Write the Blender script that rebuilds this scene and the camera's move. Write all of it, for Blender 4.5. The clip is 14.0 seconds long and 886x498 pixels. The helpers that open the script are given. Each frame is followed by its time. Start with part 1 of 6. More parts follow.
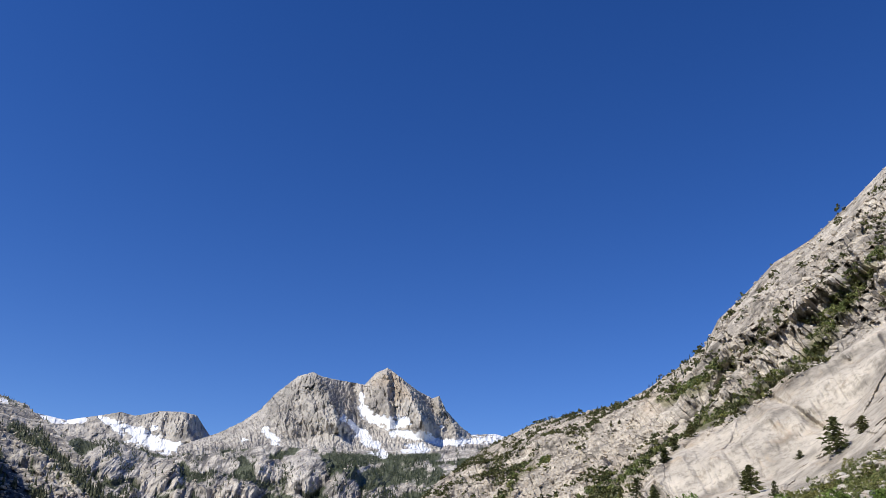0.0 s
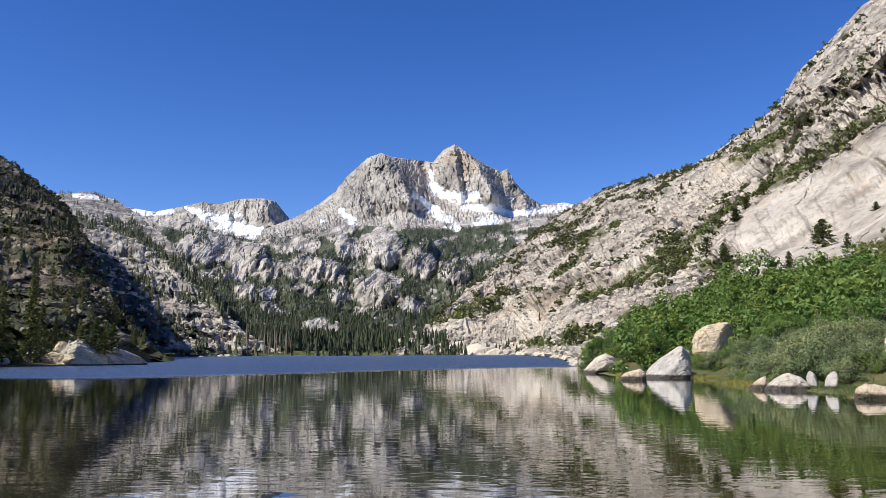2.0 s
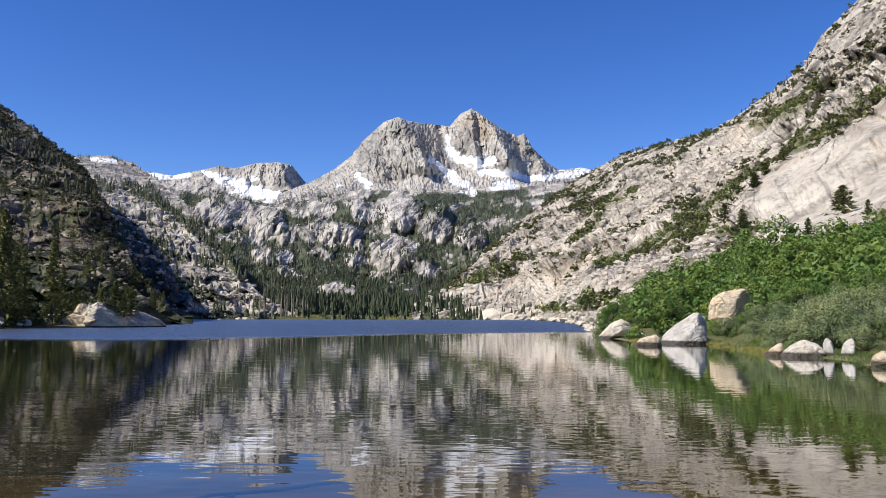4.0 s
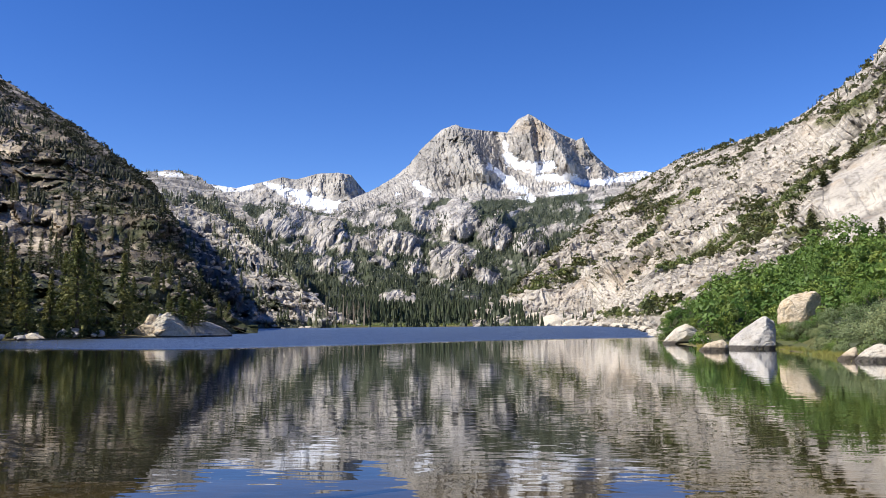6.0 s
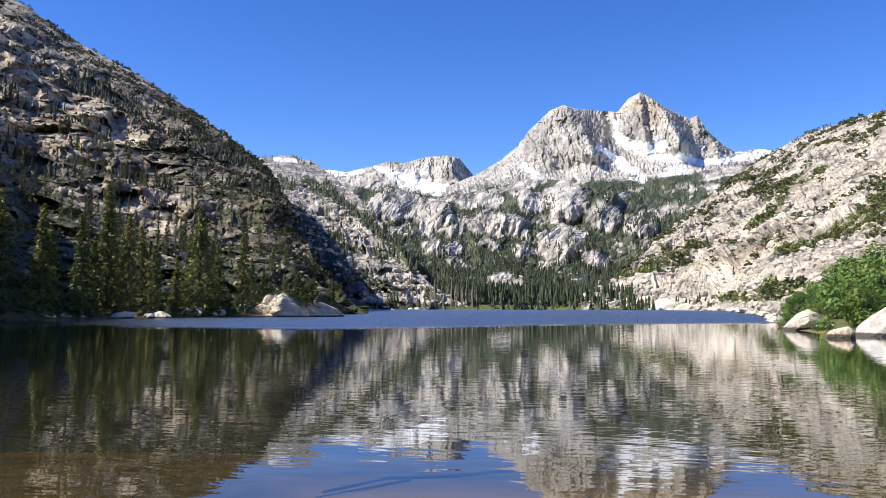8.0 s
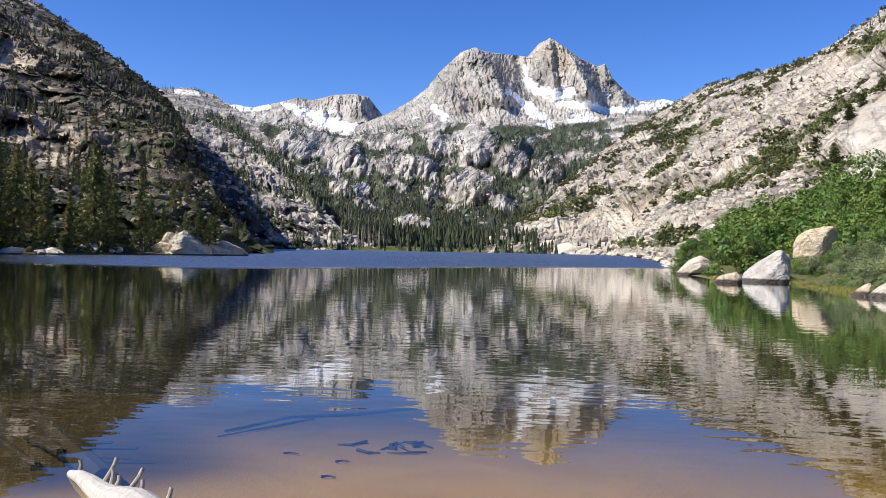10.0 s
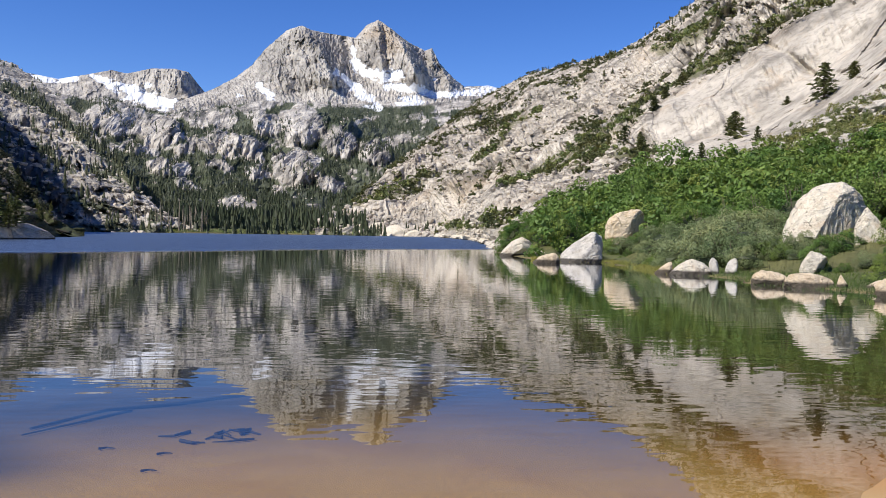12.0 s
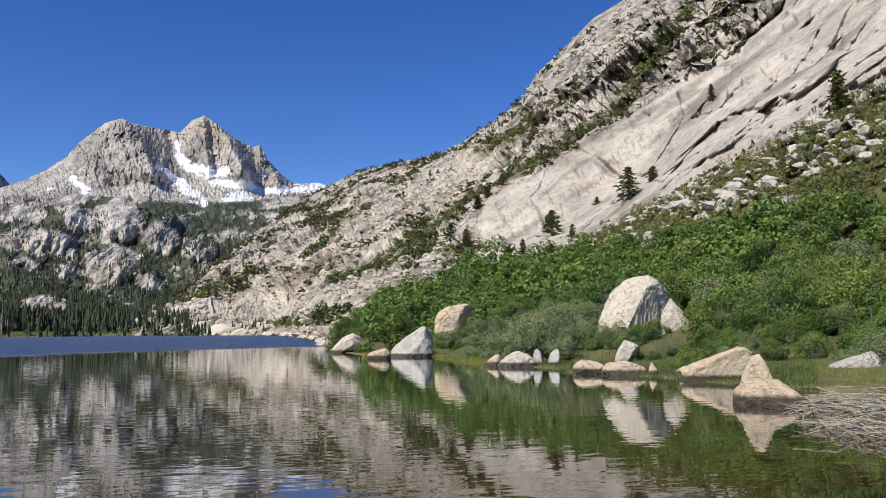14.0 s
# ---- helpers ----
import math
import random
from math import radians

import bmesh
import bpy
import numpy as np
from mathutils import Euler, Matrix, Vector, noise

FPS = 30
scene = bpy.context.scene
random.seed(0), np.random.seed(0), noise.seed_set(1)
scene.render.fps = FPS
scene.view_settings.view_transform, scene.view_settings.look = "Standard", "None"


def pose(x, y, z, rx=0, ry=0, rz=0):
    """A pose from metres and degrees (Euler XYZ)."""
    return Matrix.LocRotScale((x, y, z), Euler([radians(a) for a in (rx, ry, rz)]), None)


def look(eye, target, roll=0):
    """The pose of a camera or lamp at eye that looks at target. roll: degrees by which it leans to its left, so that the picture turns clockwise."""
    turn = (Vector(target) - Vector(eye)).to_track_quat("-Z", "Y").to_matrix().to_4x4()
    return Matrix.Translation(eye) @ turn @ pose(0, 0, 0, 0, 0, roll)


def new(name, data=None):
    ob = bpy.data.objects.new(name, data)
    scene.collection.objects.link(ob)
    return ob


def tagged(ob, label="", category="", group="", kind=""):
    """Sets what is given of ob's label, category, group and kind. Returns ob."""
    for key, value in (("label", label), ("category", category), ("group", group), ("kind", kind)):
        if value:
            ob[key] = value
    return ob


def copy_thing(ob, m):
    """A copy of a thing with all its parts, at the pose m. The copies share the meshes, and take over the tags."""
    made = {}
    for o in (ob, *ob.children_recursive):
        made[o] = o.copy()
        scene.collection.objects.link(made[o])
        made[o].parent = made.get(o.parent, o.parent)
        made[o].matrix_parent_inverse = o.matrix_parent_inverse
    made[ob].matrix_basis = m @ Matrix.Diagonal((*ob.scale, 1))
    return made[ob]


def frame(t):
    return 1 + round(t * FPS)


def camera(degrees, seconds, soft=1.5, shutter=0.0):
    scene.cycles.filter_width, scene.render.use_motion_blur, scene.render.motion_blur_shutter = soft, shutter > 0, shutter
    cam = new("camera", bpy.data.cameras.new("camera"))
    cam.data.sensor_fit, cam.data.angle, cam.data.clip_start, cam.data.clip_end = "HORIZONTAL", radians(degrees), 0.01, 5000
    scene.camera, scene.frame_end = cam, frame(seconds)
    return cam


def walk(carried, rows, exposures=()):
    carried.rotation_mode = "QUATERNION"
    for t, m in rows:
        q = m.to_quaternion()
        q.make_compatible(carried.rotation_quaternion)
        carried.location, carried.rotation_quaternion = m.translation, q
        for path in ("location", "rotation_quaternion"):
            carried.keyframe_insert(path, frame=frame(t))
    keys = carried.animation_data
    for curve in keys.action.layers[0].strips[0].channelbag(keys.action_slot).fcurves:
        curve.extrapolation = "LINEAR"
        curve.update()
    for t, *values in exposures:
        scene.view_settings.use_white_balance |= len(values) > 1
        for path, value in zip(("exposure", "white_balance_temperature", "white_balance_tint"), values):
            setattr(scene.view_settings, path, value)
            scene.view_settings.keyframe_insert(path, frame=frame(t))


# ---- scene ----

# ---- camera ----
EYE = Vector((0.0, 0.0, 1.7))
cam = camera(57.47, 14.0, soft=0.8)
TURNS = [  # seconds, heading, tilt, lean in degrees
    (0.0, 3.857, 23.184, 2.125), (0.5, 5.308, 15.687, 1.199), (1.0, 2.254, 12.368, 1.326), (1.5, -0.086, 9.234, 0.679),
    (2.0, -0.704, 7.269, -0.237), (2.5, -0.387, 5.859, -0.365), (3.0, -1.024, 4.867, -0.021), (3.2, -1.246, 4.559, -0.006),
    (5.5, -4.01, 5.355, 0.024), (6.0, -6.074, 5.28, -0.439), (6.5, -10.249, 5.896, -0.181), (7.0, -14.62, 6.027, 0.075),
    (7.5, -15.603, 5.629, 0.091), (8.0, -13.72, 4.054, 0.152), (8.2, -12.795, 3.254, 0.235), (10.3, -6.392, -0.476, 1.004),
    (10.5, -5.869, -0.855, 0.893), (11.0, -3.67, -1.717, 0.495), (11.5, -0.154, -2.003, 0.47), (12.0, 4.985, -1.071, 0.919),
    (12.5, 11.012, -0.339, 0.663), (13.0, 14.62, 1.357, 0.276), (13.5, 16.438, 3.485, -0.079), (14.0, 16.93, 5.779, -0.349)]


def heading(az, el):
    a, e = radians(az), radians(el)
    return Vector((math.sin(a) * math.cos(e), math.cos(a) * math.cos(e), math.sin(e)))


walk(cam, [(t, look(EYE, EYE + heading(y, p), roll)) for t, y, p, roll in TURNS],
     [(0.0, 0.08), (0.5, -0.04), (1.0, 0.0), (1.5, 0.18), (3.0, 0.32), (5.5, 0.36), (6.5, 0.55), (7.5, 0.75), (8.2, 0.7), (10.3, 0.42), (12.5, 0.25), (14.0, 0.1)])

# ---- sky and sun ----
SUN_AZ, SUN_EL = -117.0, 45.0
world = bpy.data.worlds.new("sky")
scene.world = world
world.use_nodes = True
wn = world.node_tree
sky = wn.nodes.new("ShaderNodeTexSky")
sky.sky_type, sky.sun_disc = "NISHITA", False
sky.sun_elevation, sky.sun_rotation = radians(SUN_EL), radians(SUN_AZ)
sky.altitude, sky.air_density, sky.dust_density, sky.ozone_density = 2500, 1.0, 0.3, 2.5
deepen = wn.nodes.new("ShaderNodeHueSaturation")
deepen.inputs["Saturation"].default_value = 1.31
deepen.inputs["Hue"].default_value = 0.517
wn.links.new(sky.outputs["Color"], deepen.inputs["Color"])
wn.links.new(deepen.outputs["Color"], wn.nodes["Background"].inputs["Color"])
wn.nodes["Background"].inputs["Strength"].default_value = 0.13
sun_data = bpy.data.lights.new("sun", "SUN")
sun_data.energy, sun_data.angle, sun_data.color = 5.0, radians(0.53), (1.0, 0.945, 0.845)
sun = new("sun", sun_data)
sun.matrix_world = look(heading(SUN_AZ, SUN_EL) * 50, (0, 0, 0))

# ---- noise ----
RNG = np.random.default_rng(7)
PERM = RNG.permutation(256)
GRAD = RNG.normal(size=(256, 3))
GRAD /= np.linalg.norm(GRAD, axis=1)[:, None]


def gnoise(p):
    """Gradient noise, about -1 to 1, at points of shape (..., 3)."""
    shape = p.shape[:-1]
    p = p.reshape(-1, 3)
    i = np.floor(p).astype(np.int64)
    f = p - i
    w = f * f * f * (f * (f * 6 - 15) + 10)
    out = np.zeros(len(p))
    for dx in (0, 1):
        hx = PERM[(i[:, 0] + dx) & 255]
        wx = w[:, 0] if dx else 1 - w[:, 0]
        for dy in (0, 1):
            hy = PERM[(hx + i[:, 1] + dy) & 255]
            wy = wx * (w[:, 1] if dy else 1 - w[:, 1])
            for dz in (0, 1):
                g = GRAD[PERM[(hy + i[:, 2] + dz) & 255]]
                d = g[:, 0] * (f[:, 0] - dx) + g[:, 1] * (f[:, 1] - dy) + g[:, 2] * (f[:, 2] - dz)
                out += d * wy * (w[:, 2] if dz else 1 - w[:, 2])
    return (out * 1.6).reshape(shape)


def fbm(p, octaves=4, gain=0.5, seed=0.0):
    total, amp = 0, 1.0
    for k in range(octaves):
        total = total + amp * gnoise(p * 2.03 ** k + seed + 17.3 * k)
        amp *= gain
    return total


def ridged(p, octaves=4, gain=0.5, seed=0.0):
    total, amp = 0, 1.0
    for k in range(octaves):
        total = total + amp * (0.62 - 2 * np.abs(gnoise(p * 2.03 ** k + seed + 11.7 * k)))
        amp *= gain
    return total


def blocks(p, seed=0):
    """Fractured blocks: each cell of a jittered lattice has its own height and tilt. About -1 to 1."""
    shape = p.shape[:-1]
    p = p.reshape(-1, 3) + seed * 13.7
    i = np.floor(p).astype(np.int64)
    best, out = np.full(len(p), 9.0), np.zeros(len(p))
    for dx in (-1, 0, 1):
        for dy in (-1, 0, 1):
            for dz in (-1, 0, 1):
                h = PERM[(PERM[(PERM[(i[:, 0] + dx) & 255] + i[:, 1] + dy) & 255] + i[:, 2] + dz) & 255]
                off = p - (i + np.array([dx, dy, dz]) + 0.5 + GRAD[h] * 0.42)
                d = (off * off).sum(1)
                near = d < best
                best = np.where(near, d, best)
                tilt = (off * GRAD[(h + 71) & 255]).sum(1)
                out = np.where(near, GRAD[(h + 23) & 255, 0] * 0.35 + tilt * 0.9, out)
    return out.reshape(shape)


def smooth01(v, a, b):
    t = np.clip((v - a) / (b - a), 0, 1)
    return t * t * (3 - 2 * t)


def wedge(az, el, line, left, right):
    """A rib that runs down a line of (heading, height): a slow rise from its left side and a sharp fall to its right."""
    line = sorted(line, key=lambda p: p[1])
    u = az - np.interp(el, [p[1] for p in line], [p[0] for p in line])
    inside = smooth01(el, line[0][1] - 1.6, line[0][1] + 0.4) * smooth01(-el, -line[-1][1] - 0.4, -line[-1][1] + 0.3)
    return np.where(u < 0, np.clip(1 + u / left, 0, 1), np.clip(1 - u / right, 0, 1)) * inside


def face(az, el, along, up, turn=0.0, seed=0.0):
    """Coordinates over a mountain face by heading and height, turned by an angle, for relief that runs down or across it."""
    c, s = math.cos(radians(turn)), math.sin(radians(turn))
    return np.stack([(az * c + el * s) * along + seed, (el * c - az * s) * up, 0 * az], -1)


def steps(q, sharp):
    """Overlapping sheets: a sharp rise and a slow fall in each unit of q."""
    f = q - np.floor(q)
    return smooth01(f, 0.0, sharp) - f


def band(az, el, pts, scale=1.0):
    """1 along a line of (heading, height, half width) in degrees, fading to 0 outside it."""
    out = np.full(az.shape, -1.0)
    if len(pts) == 1:
        pts = [pts[0], (pts[0][0] + 0.01, pts[0][1], pts[0][2])]
    for (a0, e0, w0), (a1, e1, w1) in zip(pts, pts[1:]):
        da, de = a1 - a0, e1 - e0
        k = np.clip(((az - a0) * da + (el - e0) * de) / (da * da + de * de), 0, 1)
        d = np.hypot(az - a0 - k * da, el - e0 - k * de)
        out = np.maximum(out, 1 - d / ((w0 + (w1 - w0) * k) * scale))
    return out

# ---- materials ----
def material(name):
    m = bpy.data.materials.new(name)
    m.use_nodes = True
    return m, m.node_tree, m.node_tree.nodes["Principled BSDF"]


def node(nt, kind, **inputs):
    n = nt.nodes.new("ShaderNode" + kind)
    for key, value in inputs.items():
        n.inputs[key.replace("_", " ")].default_value = value
    return n


def noise_tex(nt, scale, detail=6, rough=0.6, coords=None, distortion=0.0):
    n = node(nt, "TexNoise", Scale=scale, Detail=detail, Roughness=rough, Distortion=distortion)
    if coords is not None:
        nt.links.new(coords, n.inputs["Vector"])
    return n.outputs["Fac"]


def ramp(nt, fac, *stops):
    n = nt.nodes.new("ShaderNodeValToRGB")
    while len(n.color_ramp.elements) < len(stops):
        n.color_ramp.elements.new(0.5)
    for e, (pos, col) in zip(n.color_ramp.elements, stops):
        e.position, e.color = pos, (*col, 1) if len(col) == 3 else (col[0], col[0], col[0], 1)
    nt.links.new(fac, n.inputs["Fac"])
    return n.outputs["Color"]


def mix(nt, fac, a, b, mode="MIX"):
    n = nt.nodes.new("ShaderNodeMix")
    n.data_type, n.blend_type = "RGBA", mode
    for k, v in ((0, fac), (6, a), (7, b)):
        if isinstance(v, (int, float)):
            n.inputs[k].default_value = v
        elif isinstance(v, tuple):
            n.inputs[k].default_value = (*v, 1)
        else:
            nt.links.new(v, n.inputs[k])
    return n.outputs[2]


def math_node(nt, op, a, b):
    n = nt.nodes.new("ShaderNodeMath")
    n.operation = op
    for k, v in ((0, a), (1, b)):
        if isinstance(v, (int, float)):
            n.inputs[k].default_value = v
        else:
            nt.links.new(v, n.inputs[k])
    return n.outputs[0]


def attribute(nt, name):
    n = nt.nodes.new("ShaderNodeAttribute")
    n.attribute_name = name
    return n.outputs["Fac"]


def bump(nt, bsdf, height, strength, distance):
    n = node(nt, "Bump", Strength=strength, Distance=distance)
    nt.links.new(height, n.inputs["Height"])
    nt.links.new(n.outputs["Normal"], bsdf.inputs["Normal"])


def object_coords(nt, stretch=(1, 1, 1), turn=0.0):
    c = nt.nodes.new("ShaderNodeTexCoord")
    out = c.outputs["Object"]
    if turn:
        n = nt.nodes.new("ShaderNodeMapping")
        n.inputs["Rotation"].default_value = (0, 0, radians(turn))
        nt.links.new(out, n.inputs["Vector"])
        out = n.outputs["Vector"]
    n = nt.nodes.new("ShaderNodeMapping")
    n.inputs["Scale"].default_value = stretch
    nt.links.new(out, n.inputs["Vector"])
    return n.outputs["Vector"]


def mountain_material(name, pale, grey, dark, warm, big, fine, relief, crack, stretch=(1, 1, 1), spot=0.42, turn=0.0, veg_lo=(0.022, 0.03, 0.01), veg_hi=(0.065, 0.08, 0.025), crevices=0.65):
    """Granite at two scales with joints; masks on the mesh add brush, snow, rust, dark lichen and painted shade."""
    m, nt, b = material(name)
    co = object_coords(nt, stretch, turn)
    n1 = noise_tex(nt, 1 / big, 8, 0.65, co, 0.4)
    n2 = noise_tex(nt, 1 / fine, 8, 0.7, co)
    n3 = noise_tex(nt, 1 / (big * 0.31), 6, 0.6, co, 1.2)
    col = ramp(nt, n1, (0.32, dark), (0.44, grey), (0.57, pale), (0.8, pale))
    col = mix(nt, math_node(nt, "MULTIPLY", attribute(nt, "slab"), 0.45), col, pale)
    col = mix(nt, ramp(nt, n2, (0.32, (0.0,)), (0.52, (1.0,))), mix(nt, 0.55, col, dark), col)
    col = mix(nt, ramp(nt, n3, (0.55, (0.0,)), (0.72, (0.55,))), col, warm)
    warp = node(nt, "TexNoise", Scale=0.3 / crack, Detail=4.0)
    nt.links.new(co, warp.inputs["Vector"])
    block = []
    for size in (crack, crack * 0.37):
        v = nt.nodes.new("ShaderNodeTexVoronoi")
        v.inputs["Scale"].default_value = 1 / size
        nt.links.new(co, v.inputs["Vector"])
        block.append((math_node(nt, "MULTIPLY", v.outputs["Color"], 1.0), v.outputs["Distance"]))
    shade = ramp(nt, math_node(nt, "MULTIPLY", math_node(nt, "ADD", block[0][0], block[1][0]), 0.5), (0.12, (spot,)), (0.5, (0.95,)), (0.85, (1.15,)))
    broken = math_node(nt, "SUBTRACT", 1.0, math_node(nt, "MULTIPLY", attribute(nt, "slab"), 0.85))
    col = mix(nt, broken, col, mix(nt, 1.0, col, shade, "MULTIPLY"))
    crease = noise_tex(nt, 0.7 / crack, 1.5, 0.4, object_coords(nt, (0.12 * stretch[0], stretch[1], 0.25 * stretch[2]), turn))
    joint = ramp(nt, math_node(nt, "ABSOLUTE", math_node(nt, "SUBTRACT", crease, 0.5), 0.0), (0.0, (1.0,)), (0.016, (0.0,)))
    joint = math_node(nt, "MULTIPLY", joint, ramp(nt, noise_tex(nt, 0.35 / crack, 3, 0.6, co), (0.48, (0.0,)), (0.58, (1.0,))))
    joint = math_node(nt, "MULTIPLY", joint, broken)
    edge = nt.nodes.new("ShaderNodeTexVoronoi")
    edge.feature = "DISTANCE_TO_EDGE"
    edge.inputs["Scale"].default_value = 0.55 / crack
    twist = nt.nodes.new("ShaderNodeVectorMath")
    twist.operation = "MULTIPLY_ADD"
    nt.links.new(warp.outputs["Color"], twist.inputs[0])
    twist.inputs[1].default_value = (crack * 2.2,) * 3
    nt.links.new(co, twist.inputs[2])
    nt.links.new(twist.outputs[0], edge.inputs["Vector"])
    crevice = ramp(nt, edge.outputs["Distance"], (0.0, (1.0,)), (0.04, (0.0,)))
    crevice = math_node(nt, "MULTIPLY", crevice, ramp(nt, n3, (0.42, (0.0,)), (0.55, (1.0,))))
    col = mix(nt, math_node(nt, "MULTIPLY", math_node(nt, "MULTIPLY", crevice, broken), crevices), col, tuple(c * 0.3 for c in dark))
    col = mix(nt, math_node(nt, "MULTIPLY", joint, 0.3), col, tuple(c * 0.4 for c in dark))
    col = mix(nt, attribute(nt, "rust"), col, (0.46, 0.33, 0.2), "MIX")
    # On the left hill and the shoulder this mask also carries painted shade.
    col = mix(nt, attribute(nt, "lichen_and_shade"), col, mix(nt, n2, tuple(c * 0.3 for c in dark), dark))
    veg_col = ramp(nt, n2, (0.3, veg_lo), (0.7, veg_hi))
    col = mix(nt, attribute(nt, "veg"), col, veg_col)
    col = mix(nt, attribute(nt, "snow"), col, (0.74, 0.755, 0.78))
    nt.links.new(col, b.inputs["Base Color"])
    b.inputs["Roughness"].default_value = 0.85
    b.inputs["Specular IOR Level"].default_value = 0.25
    keep = math_node(nt, "SUBTRACT", 1.0, attribute(nt, "snow"))
    h = math_node(nt, "SUBTRACT", math_node(nt, "ADD", n2, math_node(nt, "MULTIPLY", n3, 1.5)), math_node(nt, "MULTIPLY", joint, 0.2))
    h = math_node(nt, "SUBTRACT", h, math_node(nt, "MULTIPLY", broken, math_node(nt, "ADD", math_node(nt, "MULTIPLY", block[0][1], 0.9), math_node(nt, "MULTIPLY", block[1][1], 0.5))))
    bump(nt, b, math_node(nt, "MULTIPLY", h, keep), 0.9, relief)
    return m


PALE, GREY, DARK, WARM = (0.58, 0.54, 0.48), (0.31, 0.285, 0.255), (0.12, 0.114, 0.106), (0.45, 0.37, 0.28)
ROCK_FAR = mountain_material("far_granite", (0.49, 0.455, 0.405), (0.34, 0.316, 0.284), (0.16, 0.152, 0.143), (0.44, 0.36, 0.27), 160, 24, 9, 30, (1, 0.5, 0.5), 0.75, crevices=0.12)
ROCK_MID = mountain_material("valley_granite", PALE, GREY, DARK, WARM, 70, 9, 3, 14, (1, 0.5, 1), 0.65, crevices=0.25, veg_lo=(0.025, 0.036, 0.018), veg_hi=(0.07, 0.088, 0.036))
# Left hill's granite: shade is put into its darker, browner base colour.
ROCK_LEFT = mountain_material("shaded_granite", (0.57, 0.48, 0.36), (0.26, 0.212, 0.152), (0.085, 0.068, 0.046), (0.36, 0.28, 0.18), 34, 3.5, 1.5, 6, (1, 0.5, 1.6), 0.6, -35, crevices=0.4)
ROCK_RIGHT = mountain_material("sunlit_granite", (0.58, 0.525, 0.445), (0.36, 0.325, 0.275), (0.085, 0.075, 0.062), (0.48, 0.37, 0.26), 24, 1.6, 0.6, 4, (1, 0.75, 1), 0.55, 25, crevices=0.4, veg_lo=(0.08, 0.085, 0.03), veg_hi=(0.17, 0.165, 0.065))


def water_material():
    m, nt, b = material("lake_water")
    nt.nodes.remove(b)
    swell = noise_tex(nt, 0.5, 2, 0.5, object_coords(nt, (0.4, 1.0, 1)))
    ripple = noise_tex(nt, 2.4, 2, 0.55, object_coords(nt, (0.45, 1.0, 1)))
    chop = noise_tex(nt, 3.0, 3, 0.6, object_coords(nt, (0.5, 1.0, 1)))
    ruffled = attribute(nt, "ruffle")
    h = math_node(nt, "ADD", math_node(nt, "MULTIPLY", swell, 0.0038), math_node(nt, "MULTIPLY", ripple, 0.0038))
    h = math_node(nt, "ADD", h, math_node(nt, "MULTIPLY", math_node(nt, "MULTIPLY", ruffled, chop), 0.12))
    bm_n = node(nt, "Bump", Strength=1.0, Distance=1.0)
    nt.links.new(h, bm_n.inputs["Height"])
    gloss = node(nt, "BsdfGlossy", Roughness=0.0)
    gloss.inputs["Color"].default_value = (0.97, 0.98, 1.0, 1)
    nt.links.new(math_node(nt, "MULTIPLY", ruffled, 0.38), gloss.inputs["Roughness"])
    # Blue tint on ruffled gloss stands in for the higher sky it mirrors.
    nt.links.new(mix(nt, ruffled, (0.97, 0.98, 1.0), (0.72, 0.86, 1.0)), gloss.inputs["Color"])
    clear = node(nt, "BsdfTransparent")
    clear.inputs["Color"].default_value = (0.58, 0.52, 0.36, 1)
    fr = node(nt, "Fresnel", IOR=1.36)
    for n in (gloss, fr):
        nt.links.new(bm_n.outputs["Normal"], n.inputs["Normal"])
    mx = nt.nodes.new("ShaderNodeMixShader")
    body = nt.nodes.new("ShaderNodeMixShader")
    # Ruffled water gets a dark blue body colour in place of the clear one.
    deep = node(nt, "BsdfDiffuse", Color=(0.006, 0.014, 0.036, 1))
    nt.links.new(ruffled, body.inputs[0])
    nt.links.new(clear.outputs[0], body.inputs[1])
    nt.links.new(deep.outputs[0], body.inputs[2])
    less = math_node(nt, "SUBTRACT", 1.0, math_node(nt, "MULTIPLY", ruffled, 0.45))
    nt.links.new(math_node(nt, "MULTIPLY", math_node(nt, "MINIMUM", math_node(nt, "MULTIPLY", fr.outputs[0], math_node(nt, "ADD", 0.86, math_node(nt, "MULTIPLY", fr.outputs[0], 0.8))), 0.98), less), mx.inputs[0])
    nt.links.new(body.outputs[0], mx.inputs[1])
    nt.links.new(gloss.outputs[0], mx.inputs[2])
    nt.links.new(mx.outputs[0], nt.nodes["Material Output"].inputs["Surface"])
    return m


WATER = water_material()


